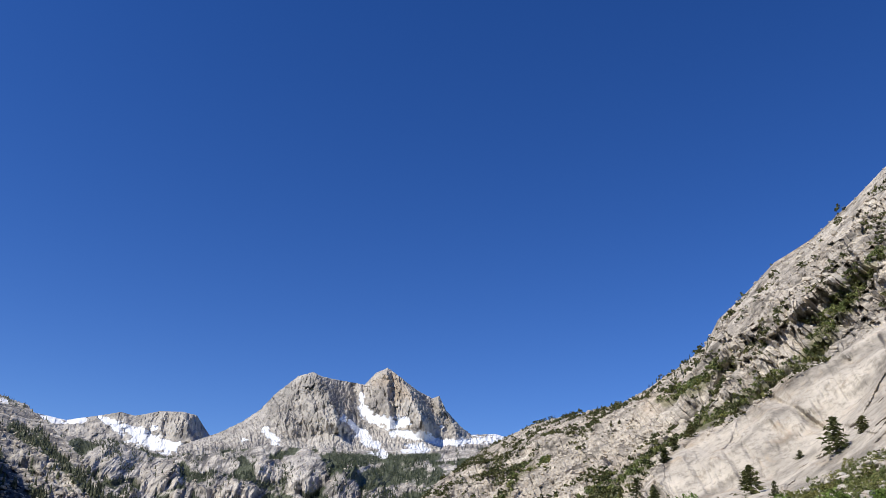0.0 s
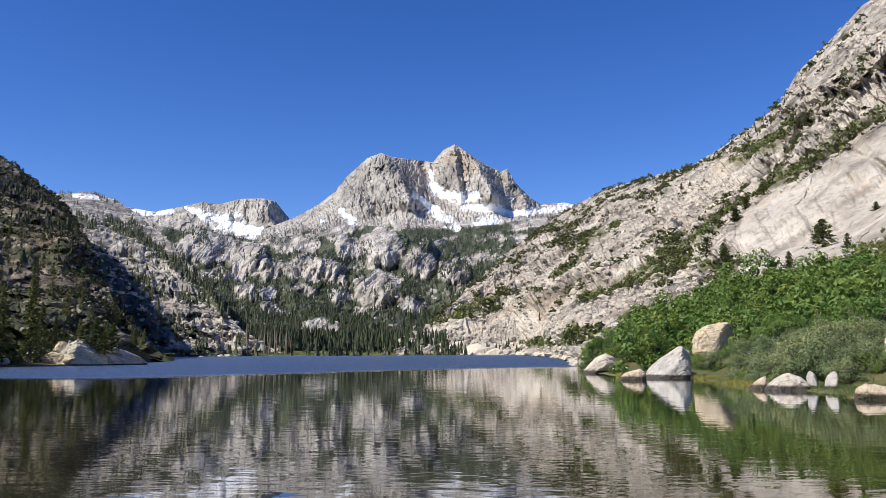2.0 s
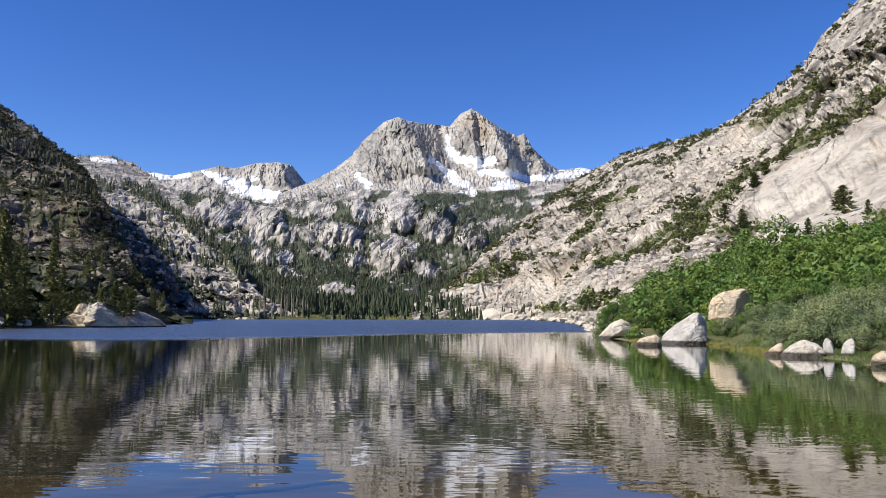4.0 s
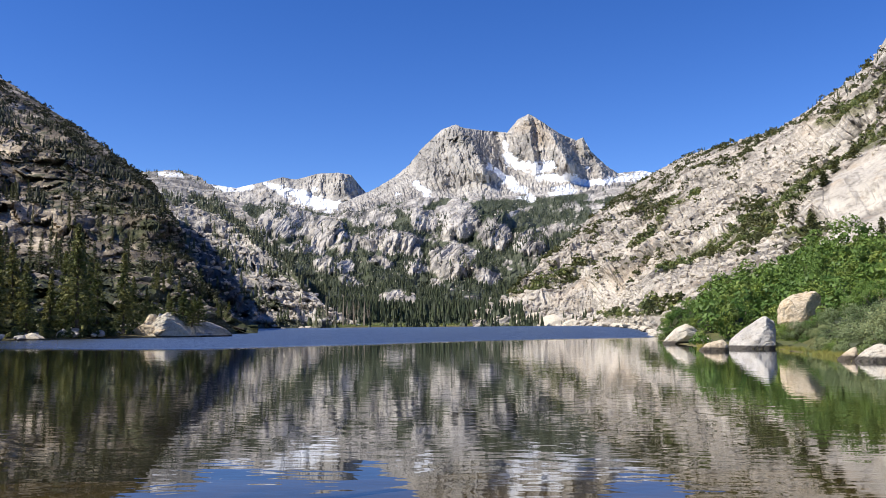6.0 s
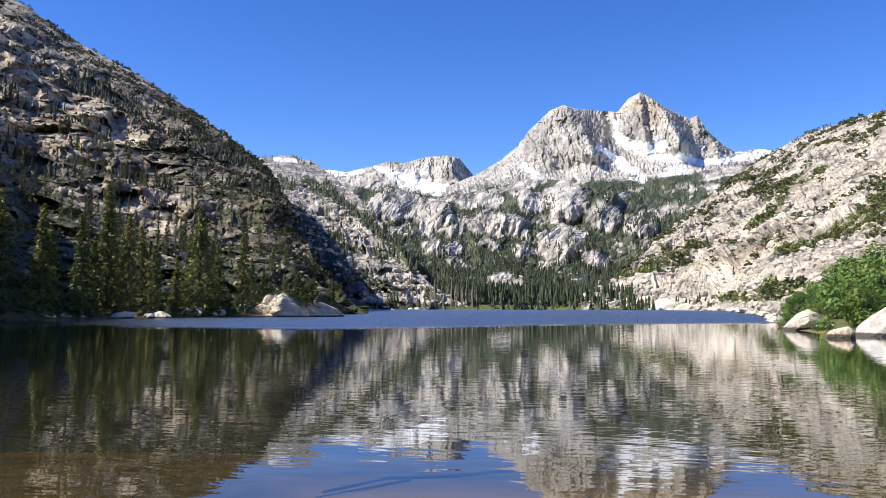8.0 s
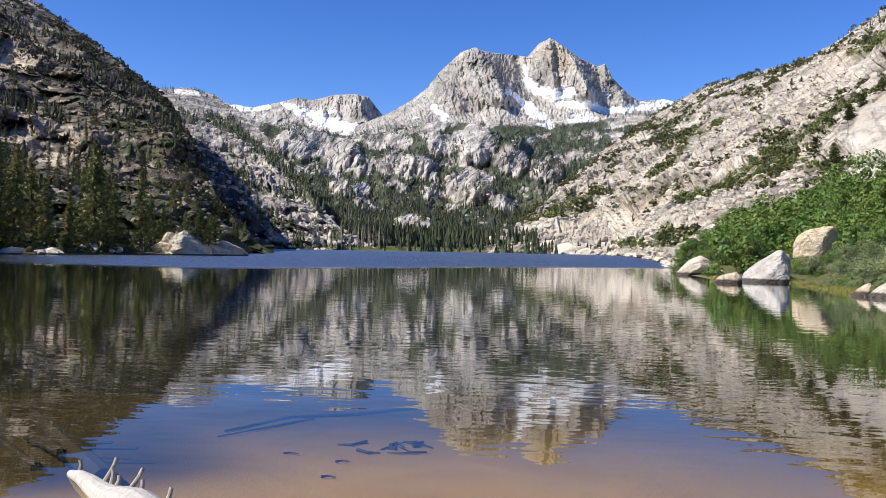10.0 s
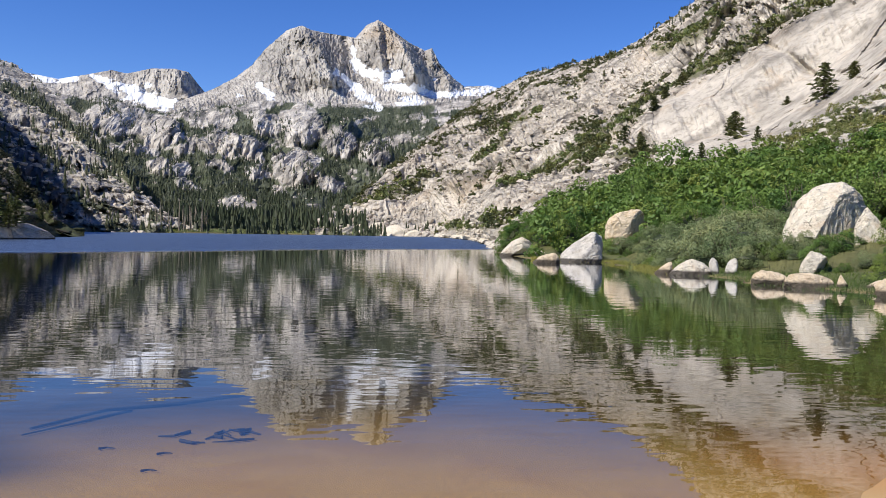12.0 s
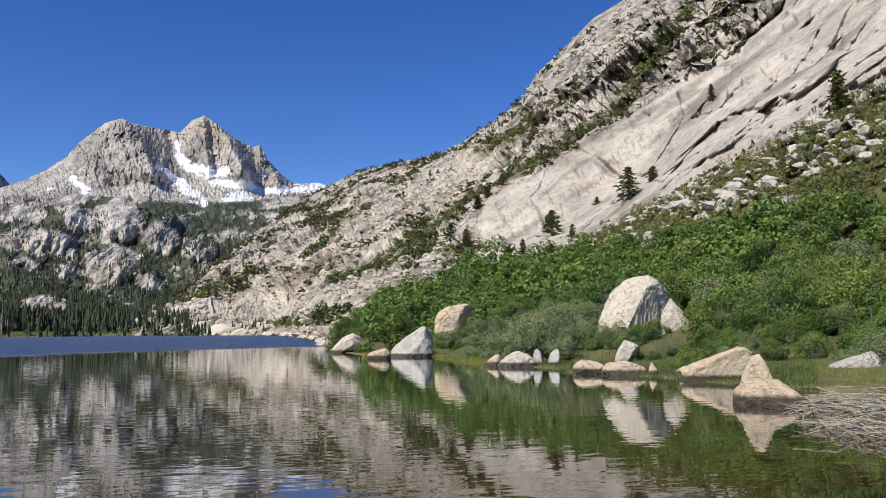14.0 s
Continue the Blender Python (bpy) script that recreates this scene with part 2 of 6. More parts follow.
def ground_material():
    """Tan granite sand by the water, olive silt on the deep bed, grass and duff away from the lake."""
    m, nt, b = material("sand_and_silt")
    co = object_coords(nt)
    fine = noise_tex(nt, 60, 4, 0.7, co)
    blot = noise_tex(nt, 0.9, 5, 0.6, co, 0.8)
    sand = mix(nt, fine, (0.36, 0.26, 0.115), (0.51, 0.38, 0.185))
    sand = mix(nt, ramp(nt, blot, (0.45, (0.0,)), (0.7, (0.5,))), sand, (0.34, 0.22, 0.1))
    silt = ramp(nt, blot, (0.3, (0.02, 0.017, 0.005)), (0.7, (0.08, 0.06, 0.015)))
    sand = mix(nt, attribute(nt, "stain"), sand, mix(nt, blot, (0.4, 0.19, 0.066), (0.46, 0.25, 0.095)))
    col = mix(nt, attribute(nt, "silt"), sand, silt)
    col = mix(nt, attribute(nt, "deep"), col, (0.012, 0.014, 0.007))
    col = mix(nt, attribute(nt, "veg"), col, ramp(nt, blot, (0.3, (0.05, 0.06, 0.018)), (0.7, (0.12, 0.13, 0.04))))
    nt.links.new(col, b.inputs["Base Color"])
    b.inputs["Roughness"].default_value = 0.9
    bump(nt, b, math_node(nt, "ADD", fine, math_node(nt, "MULTIPLY", blot, 6.0)), 0.5, 0.01)
    return m


GROUND = ground_material()


# ---- ground, lake and mountains ----
def mesh_object(name, verts, faces, mat, attrs=None, smooth=True):
    me = bpy.data.meshes.new(name)
    verts, faces = np.asarray(verts, np.float32), np.asarray(faces, np.int32)
    k = faces.shape[1]
    me.vertices.add(len(verts))
    me.vertices.foreach_set("co", verts.ravel())
    me.loops.add(faces.size)
    me.loops.foreach_set("vertex_index", faces.ravel())
    me.polygons.add(len(faces))
    me.polygons.foreach_set("loop_start", np.arange(len(faces), dtype=np.int32) * k)
    me.polygons.foreach_set("use_smooth", np.full(len(faces), smooth))
    me.update(calc_edges=True)
    me.validate()
    for key, val in (attrs or {}).items():
        me.attributes.new(key, "FLOAT", "POINT").data.foreach_set("value", np.asarray(val, np.float32).ravel())
    me.materials.append(mat)
    return new(name, me)


def grid_faces(nu, nv, wrap=False):
    u, v = np.meshgrid(np.arange(nu if wrap else nu - 1), np.arange(nv - 1), indexing="ij")
    a = u * nv + v
    c = ((u + 1) % nu) * nv + v
    return np.stack([a, c, c + 1, a + 1], -1).reshape(-1, 4)


SHORE = [(-70, 60), (-55, 72), (-44.2, 90), (-41, 104), (-37.7, 111), (-33.1, 114), (-29, 121), (-26.6, 124), (-23.7, 126), (-21.6, 146),
         (-20.4, 170), (-20, 300), (-19.2, 410), (-15, 425), (-7, 445), (0.5, 440), (4.5, 400), (7, 240), (8, 150), (8.9, 76), (11.3, 56),
         (16, 55), (19.6, 42), (23.6, 38), (26.2, 33), (30.7, 30), (34, 28), (38, 25.5), (44, 25), (52, 22), (58, 15), (55, 11.6), (42, 8.4),
         (36.5, 7.5), (33.5, 6.6), (31, 5.5), (18, 4.3), (0, 3.6), (-28, 3.6), (-50, 5), (-72, 14), (-80, 32)]
SHORE_XY = np.array([(r * math.sin(radians(a)), r * math.cos(radians(a))) for a, r in SHORE])


def shore_distance(x, y):
    """Metres to the waterline, positive on the lake."""
    best, inside = np.full(x.shape, 1e9), np.zeros(x.shape, bool)
    for p, q in zip(SHORE_XY, np.roll(SHORE_XY, -1, 0)):
        d = q - p
        k = np.clip(((x - p[0]) * d[0] + (y - p[1]) * d[1]) / (d @ d), 0, 1)
        best = np.minimum(best, np.hypot(x - p[0] - k * d[0], y - p[1] - k * d[1]))
        cross = (p[1] > y) != (q[1] > y)
        inside ^= cross & (x < p[0] + (y - p[1]) * d[0] / (d[1] if d[1] else 1e-9))
    return np.where(inside, best, -best)


def ground_height(x, y):
    s = shore_distance(x, y)
    r = np.hypot(x, y)
    wob = 0.5 * gnoise(np.stack([x * 0.35, y * 0.35, x * 0], -1)) * np.clip(r / 20, 0.15, 1.5)
    s = s + wob
    gentle = smooth01(r, 9, 30)
    bed = -np.minimum(s * (0.06 + 0.16 * gentle), 6.0) - 0.05 * smooth01(s, 0, 1.5)
    bank = np.minimum(-s * 0.10, 2.5) + 0.02 * np.maximum(-s - 25, 0) * (r < 900)
    return np.where(s > 0, bed, bank) + 0.02 * gnoise(np.stack([x * 1.3, y * 1.3, x * 0 + 5], -1)), s


def build_ground():
    az = np.radians(np.concatenate([np.arange(-60, 62, 0.7), np.arange(62, 300, 4.0)]))
    r = np.concatenate([np.linspace(0.0, 12, 100), np.geomspace(12.2, 500, 150), np.geomspace(520, 4700, 20)])
    A, R = np.meshgrid(az, r, indexing="ij")
    x, y = R * np.sin(A) + 0.06, R * np.cos(A) + 0.04
    z, s = ground_height(x, y)
    az_d = np.degrees(A)
    patch = gnoise(np.stack([x * 0.2, y * 0.2, x * 0 + 9], -1))
    silt = smooth01(R + 1.5 * patch, 5.8, 10.5) * (s > -0.3)
    silt = np.maximum(silt, smooth01(-az_d, 14, 28) * smooth01(R + patch, 5.8, 7.5) * (s > -0.3) * (az_d < 0))
    deep = smooth01(-z, 0.45, 1.8) * smooth01(R, 11, 20)
    veg = smooth01(-s + patch, 0.5, 2.5) * ((R > 18) | (y < -6))
    veg = np.maximum(veg, smooth01(R, 10, 16) * smooth01(-s, 0.1, 0.6))
    # Left shore ground: dark duff and tree shade painted in over the grass.
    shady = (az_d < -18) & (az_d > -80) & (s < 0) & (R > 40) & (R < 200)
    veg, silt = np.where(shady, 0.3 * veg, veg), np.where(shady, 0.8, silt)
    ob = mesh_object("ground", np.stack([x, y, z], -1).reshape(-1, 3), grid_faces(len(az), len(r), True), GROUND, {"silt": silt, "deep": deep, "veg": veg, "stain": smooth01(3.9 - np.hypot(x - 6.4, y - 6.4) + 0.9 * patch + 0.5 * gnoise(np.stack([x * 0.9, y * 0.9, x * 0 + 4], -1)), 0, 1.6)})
    tagged(ob, "tan sand beach running under clear lake water to olive silt", "ground", kind="structure")


def build_water():
    az = np.radians(np.arange(-85, 86, 1.0))
    r = np.concatenate([np.linspace(0.5, 40, 12), np.linspace(41, 130, 60), np.linspace(133, 470, 20)])
    A, R = np.meshgrid(az, r, indexing="ij")
    x, y = R * np.sin(A), R * np.cos(A)
    edge = np.interp(np.degrees(A), [-60, -44, -34, -23, -11, 0, 8, 12, 30], [84, 84, 67, 59, 65, 78, 92, 140, 200])
    edge = edge * (1 + 0.05 * gnoise(np.stack([x * 0.05, y * 0.02, x * 0 + 3], -1)))
    ruffle = smooth01(R / edge, 0.95, 1.12) * (0.3 + 0.7 * smooth01(np.degrees(A), -40, -25))
    ob = mesh_object("lake_water", np.stack([x, y, x * 0], -1).reshape(-1, 3), grid_faces(len(az), len(r)), WATER, {"ruffle": ruffle})
    ob.visible_shadow = False
    tagged(ob, "clear calm lake mirroring the peaks, wind-ruffled blue farther out", "water", kind="structure")


def terrain(name, az, rows, counts, mat, relief, masks, back=1.3):
    """A mountain side through rows of (heading, distance, height angle), foot first, displaced by relief() out of the slope and out towards the lake, with a plain back slope."""
    az = np.asarray(az, float)
    rad, elev = [], []
    for row in rows:
        row = np.array(row, float)
        rad.append(np.interp(az, row[:, 0], row[:, 1]))
        elev.append(np.interp(az, row[:, 0], row[:, 2]))
    R, Z = [], []
    for k, n in enumerate(counts):
        s = np.linspace(0, 1, n, endpoint=(k == len(counts) - 1))[None, :]
        e = np.radians(elev[k][:, None] * (1 - s) + elev[k + 1][:, None] * s)
        z0, z1 = rad[k] * np.tan(np.radians(elev[k])), rad[k + 1] * np.tan(np.radians(elev[k + 1]))
        g = ((z1 - z0) / np.maximum(rad[k + 1] - rad[k], 1))[:, None]
        r = (z0[:, None] - g * rad[k][:, None]) / np.where(np.abs(np.tan(e) - g) < 1e-4, 1e-4, np.tan(e) - g)
        q = np.clip((r - rad[k][:, None]) / np.maximum(rad[k + 1] - rad[k], 1)[:, None], 0, 1)
        q = np.maximum.accumulate(q, 1)
        R.append(rad[k][:, None] * (1 - q) + rad[k + 1][:, None] * q)
        Z.append(z0[:, None] * (1 - q) + z1[:, None] * q)
    R, Z = np.concatenate(R, 1), np.concatenate(Z, 1) + EYE.z
    front = R.shape[1]
    A = np.radians(az)[:, None] + 0 * R
    top = Z[:, -1:].clip(2)
    steps = np.array([0.04, 0.1, 0.2, 0.4, 0.7, 1.0])[None, :]
    R = np.concatenate([R, R[:, -1:] + top * back * steps], 1)
    Z = np.concatenate([Z, top * (1 - steps) - 3 * steps], 1)
    A = np.concatenate([A, A[:, :1] + 0 * steps], 1)
    P = np.stack([R * np.sin(A), R * np.cos(A), Z], -1)
    du, dv = np.gradient(P, axis=0), np.gradient(P, axis=1)
    N = np.cross(du, dv)
    N /= np.linalg.norm(N, axis=-1)[..., None] + 1e-9
    N[N[..., 2] < 0] *= -1
    az_d = np.degrees(A)
    el_d = np.degrees(np.arctan2(Z - EYE.z, R))
    up = np.linspace(0, 1, front)
    s = np.concatenate([up, np.ones(6)])[None, :] + 0 * R
    out, toward = relief(P, az_d, el_d, s)
    sight = P - np.array(EYE)
    sight /= np.linalg.norm(sight, axis=-1)[..., None]
    P = P + N * out[..., None] - sight * (np.asarray(toward) * (s < 1) + 0 * out)[..., None]
    el_d = np.degrees(np.arctan2(P[..., 2] - EYE.z, np.hypot(P[..., 0], P[..., 1])))
    dv, du = np.gradient(P, axis=1), np.gradient(P, axis=0)
    N = np.cross(du, dv)
    N /= np.linalg.norm(N, axis=-1)[..., None] + 1e-9
    N[N[..., 2] < 0] *= -1
    attrs = {"veg": 0 * R, "snow": 0 * R, "rust": 0 * R, "lichen_and_shade": 0 * R, "slab": 0 * R}
    attrs.update(masks(P, az_d, el_d, N))
    ob = mesh_object(name, P.reshape(-1, 3), grid_faces(*R.shape), mat, attrs, smooth=False)
    return ob, dict(P=P, az=az_d, el=el_d, N=N, s=s, front=front, **attrs)


build_ground()
build_water()


# far snowy plateau to the left of the peak
def relief_plateau(P, az, el, s):
    cliff = smooth01(el, 8.9, 9.3) * smooth01(az, -16.4, -15.6)
    flutes = ridged(face(az, el, 1.0, 0.22, 8), 5, 0.6, 5)
    toward = 150 * wedge(az, el, [(-13.3, 11.0), (-13.0, 9.6), (-12.6, 8.6)], 2.6, 0.8) + (10 + 34 * cliff) * flutes + blocks(face(az, el, 2.2, 1.2), 1) * 14
    return fbm(face(az, el, 2.0, 2.0), 3, 0.5, 9) * 6 * (0.12 + 0.88 * np.clip((1 - s) * 5, 0, 1)), toward


def masks_plateau(P, az, el, N):
    n = fbm(P * 0.012, 4, 0.6, 31) * 0.5
    snow = np.maximum.reduce([band(az, el, [(-18.6, 9.75, 0.2), (-17.2, 9.3, 0.55), (-15.6, 8.7, 0.7), (-14, 8.3, 0.6), (-12.6, 8.3, 0.3)]),
                              band(az, el, [(-22.0, 9.35, 0.3), (-19.6, 9.5, 0.35)]), band(az, el, [(-15.2, 9.4, 0.3)]),
                              band(az, el, [(-25.8, 10.1, 0.2), (-24.6, 10.1, 0.2)])])
    return {"snow": smooth01(snow + 0.8 * n + 0.5 * fbm(face(az, el, 2.0, 3.0), 3, 0.6, 6), 0.3, 0.42), "lichen_and_shade": 0.5 * smooth01(n, 0.25, 0.6)}


plateau, plateau_grid = terrain("snowy_plateau", np.arange(-27.5, -9.4, 0.075),
    [[(-28, 2600, 7.0), (-9, 2600, 7.0)],
     [(-28, 3700, 8.6), (-9, 3700, 7.8)],
     [(-28, 4000, 10.0), (-22.2, 4000, 9.6), (-20.6, 4000, 9.4), (-19, 4000, 9.8), (-17.4, 4000, 10.25), (-16.5, 4000, 10.1), (-15.8, 4000, 10.3), (-15, 4000, 10.55), (-13.5, 4000, 10.65),
      (-12.6, 4000, 10.5), (-12.1, 4000, 9.9), (-11.5, 4000, 9.2), (-9, 4000, 8.0)]],
    [20, 70], ROCK_FAR, relief_plateau, masks_plateau, 0.8)
tagged(plateau, "distant grey granite plateau with snowfields under its cliffs", "mountain", kind="structure")


# the main peak
def peak_snow(az, el):
    return np.maximum.reduce([
        band(az, el, [(-1.6, 12.8, 0.14), (-1.4, 11.8, 0.42), (-0.9, 11.2, 0.65), (0.3, 10.95, 0.5), (1.6, 11.0, 0.45)]),
        band(az, el, [(0.5, 10.6, 0.35), (1.7, 11.2, 0.22)]), band(az, el, [(-2.8, 11.05, 0.25), (-1.2, 9.9, 0.45), (0.2, 8.9, 0.35)]),
        band(az, el, [(0.6, 10.2, 0.3), (2.8, 10.1, 0.4), (4.4, 9.7, 0.3), (5.3, 9.75, 0.35), (8.4, 10.1, 0.35)]),
        band(az, el, [(-7.9, 9.8, 0.3), (-7.2, 9.2, 0.4)]), band(az, el, [(2.0, 9.5, 0.4), (3.2, 9.2, 0.3)]), band(az, el, [(-9.3, 9.2, 0.3)]),
        band(az, el, [(4.2, 10.8, 0.2)])])


def relief_peak(P, az, el, s):
    calm = 1 - 0.8 * smooth01(band(az, el, [(-1.2, 11.4, 0.6), (0, 10.4, 0.9), (3, 10.0, 0.7), (6, 9.9, 0.5), (9, 10.1, 0.5)]), 0.0, 0.6)
    calm = calm * (1 - 0.8 * smooth01(peak_snow(az, el), -0.1, 0.4)) * (0.35 + 0.65 * smooth01(el, 9.4, 10.6))
    couloir = smooth01(band(az, el, [(-2.2, 13.2, 0.35), (-1.7, 12.2, 0.5), (-1.2, 11.4, 0.6), (-0.6, 10.8, 0.7)]), 0.0, 0.7)
    ribs = 230 * wedge(az, el, [(-4.9, 14.0), (-3.7, 12.2), (-3.1, 10.5)], 3.2, 1.5) + 70 * wedge(az, el, [(-6.6, 13.2), (-6.9, 11.4), (-6.2, 10.2)], 1.4, 0.7)
    ribs = ribs + 190 * wedge(az, el, [(0.9, 14.5), (2.0, 12.8), (2.9, 11.0)], 2.6, 1.1) + 70 * wedge(az, el, [(0.1, 14.5), (0.3, 12.6), (0.6, 11.3)], 0.8, 0.4) + 140 * wedge(az, el, [(4.05, 12.9), (4.5, 11.8), (5.2, 10.6)], 0.7, 1.1) + 110 * wedge(az, el, [(1.9, 13.4), (2.5, 12.0), (3.0, 10.9)], 1.0, 0.75)
    w = 0.5 * gnoise(face(az, el, 0.9, 0.6) + 3)
    spines = ridged(face(az + w, el, 0.85, 0.26, 10), 5, 0.6, 29)
    fins = blocks(face(az + w, el, 1.7, 0.5, 10), 14)
    crag = blocks(face(az, el, 2.6, 1.7, -20), 2)
    rubble = fbm(face(az, el, 5.0, 5.0), 3, 0.6, 4)
    lumps = fbm(face(az, el, 0.35, 0.35), 2, 0.5, 2)
    return (lumps * 10 + rubble * 5) * (0.45 + 0.55 * np.clip((1 - s) * 4, 0, 1)), 1.3 * ribs - 60 * couloir + (spines * 27 + fins * 27 + crag * 13 + fbm(face(az, el, 1.2, 0.8), 5, 0.6, 77) * 22) * calm


def masks_peak(P, az, el, N):
    n = fbm(P * 0.011, 4, 0.6, 5) * 0.5
    snow = peak_snow(az, el)
    rust = band(az, el, [(-0.6, 13.7, 0.6), (0.4, 13.9, 0.8), (1.2, 13.0, 0.9), (2.4, 12.6, 0.4)]) * 0.75
    return {"snow": smooth01(snow + 1.1 * n + 0.45 * fbm(face(az, el, 3.0, 4.0), 3, 0.6, 6), 0.3, 0.42), "rust": np.clip(0.5 * rust + 0.2 * n, 0, 0.35), "lichen_and_shade": 0.55 * smooth01(n + 0.3 * fbm(face(az, el, 1.6, 0.9, 12), 4, 0.6, 8), 0.12, 0.5)}


peak, peak_grid = terrain("granite_peak", np.arange(-13.5, 10.5, 0.05),
    [[(-14, 2300, 7.0), (11, 2300, 7.0)],
     [(-14, 2900, 8.2), (-9, 2900, 9.0), (-4, 3000, 9.9), (0, 3050, 10.2), (5, 3000, 9.6), (11, 2900, 9.2)],
     [(-14, 3500, 8.2), (-11.5, 3550, 9.3), (-9.7, 3600, 10.2), (-8.5, 3600, 11.2), (-7.5, 3600, 12.5), (-6.1, 3600, 13.7), (-5.1, 3600, 14.05), (-4.5, 3600, 13.8), (-2.5, 3650, 13.5),
      (-1.4, 3650, 13.4), (-0.6, 3600, 14.3), (0.2, 3600, 14.65), (0.9, 3600, 14.2), (2.4, 3600, 13.2), (3.5, 3600, 12.7), (4.0, 3600, 12.9), (4.5, 3600, 11.9), (5.6, 3600, 10.8),
      (6.3, 3600, 10.3), (8, 3700, 10.4), (8.7, 3700, 10.2), (11, 3700, 9.8)]],
    [40, 130], ROCK_FAR, relief_peak, masks_peak, 0.8)
tagged(peak, "jagged pale granite peak with snow in its couloirs", "mountain", kind="structure")


# wooded granite steps at the head of the valley
DOMES = [(-9.4, 1.5, 1.6, 1.0, 14), (-12.4, 3.0, 1.1, 0.5, 14), (-6.6, 2.9, 0.8, 0.5, 12), (-3.2, 3.3, 1.2, 0.7, 26), (-10.6, 4.4, 0.9, 0.5, 18), (-8.2, 5.0, 0.7, 0.5, 18), (-15.6, 5.2, 0.9, 0.6, 24), (-7.4, 9.0, 1.3, 0.6, 40), (-12.9, 5.4, 0.7, 0.4, 18), (-13.7, 4.1, 1.5, 0.8, 26), (-9.7, 5.8, 2.4, 1.0, 60), (-11.3, 7.6, 2.0, 0.9, 60), (-14.6, 6.5, 1.5, 1.3, 60), (-17.2, 7.2, 2.3, 1.2, 60),
         (-5.0, 7.4, 1.7, 1.5, 90), (-2.4, 6.3, 1.4, 1.2, 60), (-5.3, 4.4, 2.2, 1.4, 60), (-8.0, 3.9, 0.9, 0.6, 22), (-11.6, 5.9, 1.2, 0.6, 30), (-7.2, 7.2, 1.1, 0.9, 40), (0.2, 5.6, 1.3, 0.9, 40)]


def domes(az, el):
    """Rounded granite domes standing out of the forest: how far each stands out in metres, how high it rises for its distance, and 1 on bare rock."""
    a = az + 0.5 * gnoise(face(az, el, 0.8, 0.8) + 31) + 0.15 * gnoise(face(az, el, 3, 3) + 33)
    e = el + 0.35 * gnoise(face(az, el, 0.8, 0.8) + 37) + 0.15 * gnoise(face(az, el, 3, 3) + 39)
    out, rise, bare = 0 * az, 0 * az, 0 * az
    for da, de, wa, we, h in DOMES:
        d = 1 - ((a - da) / wa) ** 2 - ((e - de) / we) ** 2
        out = np.maximum(out, h * np.sqrt(np.clip(d, 0, 1)))
        rise = np.maximum(rise, np.radians(we * 0.5) * np.sqrt(np.clip(d, 0, 1)))
        bare = np.maximum(bare, smooth01(d, 0.05, 0.35))
    return out, rise, bare


def relief_head(P, az, el, s):
    ease = np.clip(s * 8, 0.05, 1) * (0.4 + 0.6 * np.clip((1 - s) * 4, 0, 1))
    dist = np.hypot(P[..., 0], P[..., 1]) / 1200
    toward = 190 * wedge(az, el, [(-3.2, 8.9), (-4.0, 7.4), (-5.4, 6.2), (-6.6, 5.2)], 2.4, 1.3) + 110 * wedge(az, el, [(-7.6, 8.3), (-8.4, 6.6), (-9.4, 5.2)], 1.6, 0.8)
    toward = toward + 130 * wedge(az, el, [(-2.0, 6.8), (-3.4, 5.0), (-5.0, 3.0)], 1.8, 0.9) + 100 * wedge(az, el, [(1.5, 8.6), (0.4, 7.0), (-0.6, 5.0)], 1.8, 0.8) + 90 * wedge(az, el, [(-11.0, 7.2), (-12.0, 5.5), (-13.4, 4.0)], 1.8, 0.8)
    w = 0.6 * gnoise(face(az, el, 0.5, 0.5) + 7)
    striae = ridged(face(az + w, el, 0.22, 0.9, 52), 5, 0.6, 18)
    slabs = blocks(face(az + w, el, 0.5, 1.3, 48), 19)
    crag = blocks(face(az, el, 1.8, 2.2, 15), 4)
    lumps = np.maximum(fbm(face(az, el, 0.3, 0.42), 3, 0.5, 40), -0.4)
    bulge, rise, bare = domes(az, el)
    fine = fbm(face(az, el, 2.0, 2.4), 3, 0.6, 44)
    up = rise * dist * 1200 + (lumps * 14 + slabs * 2.2 + crag * 1.4 + fine * 1.5 + striae * 1.4) * dist
    return up * ease, (0.3 * toward + 0.6 * bulge) * ease + (lumps * 16 + striae * (7 + 9 * bare) + slabs * 6 + crag * 4) * ease * dist


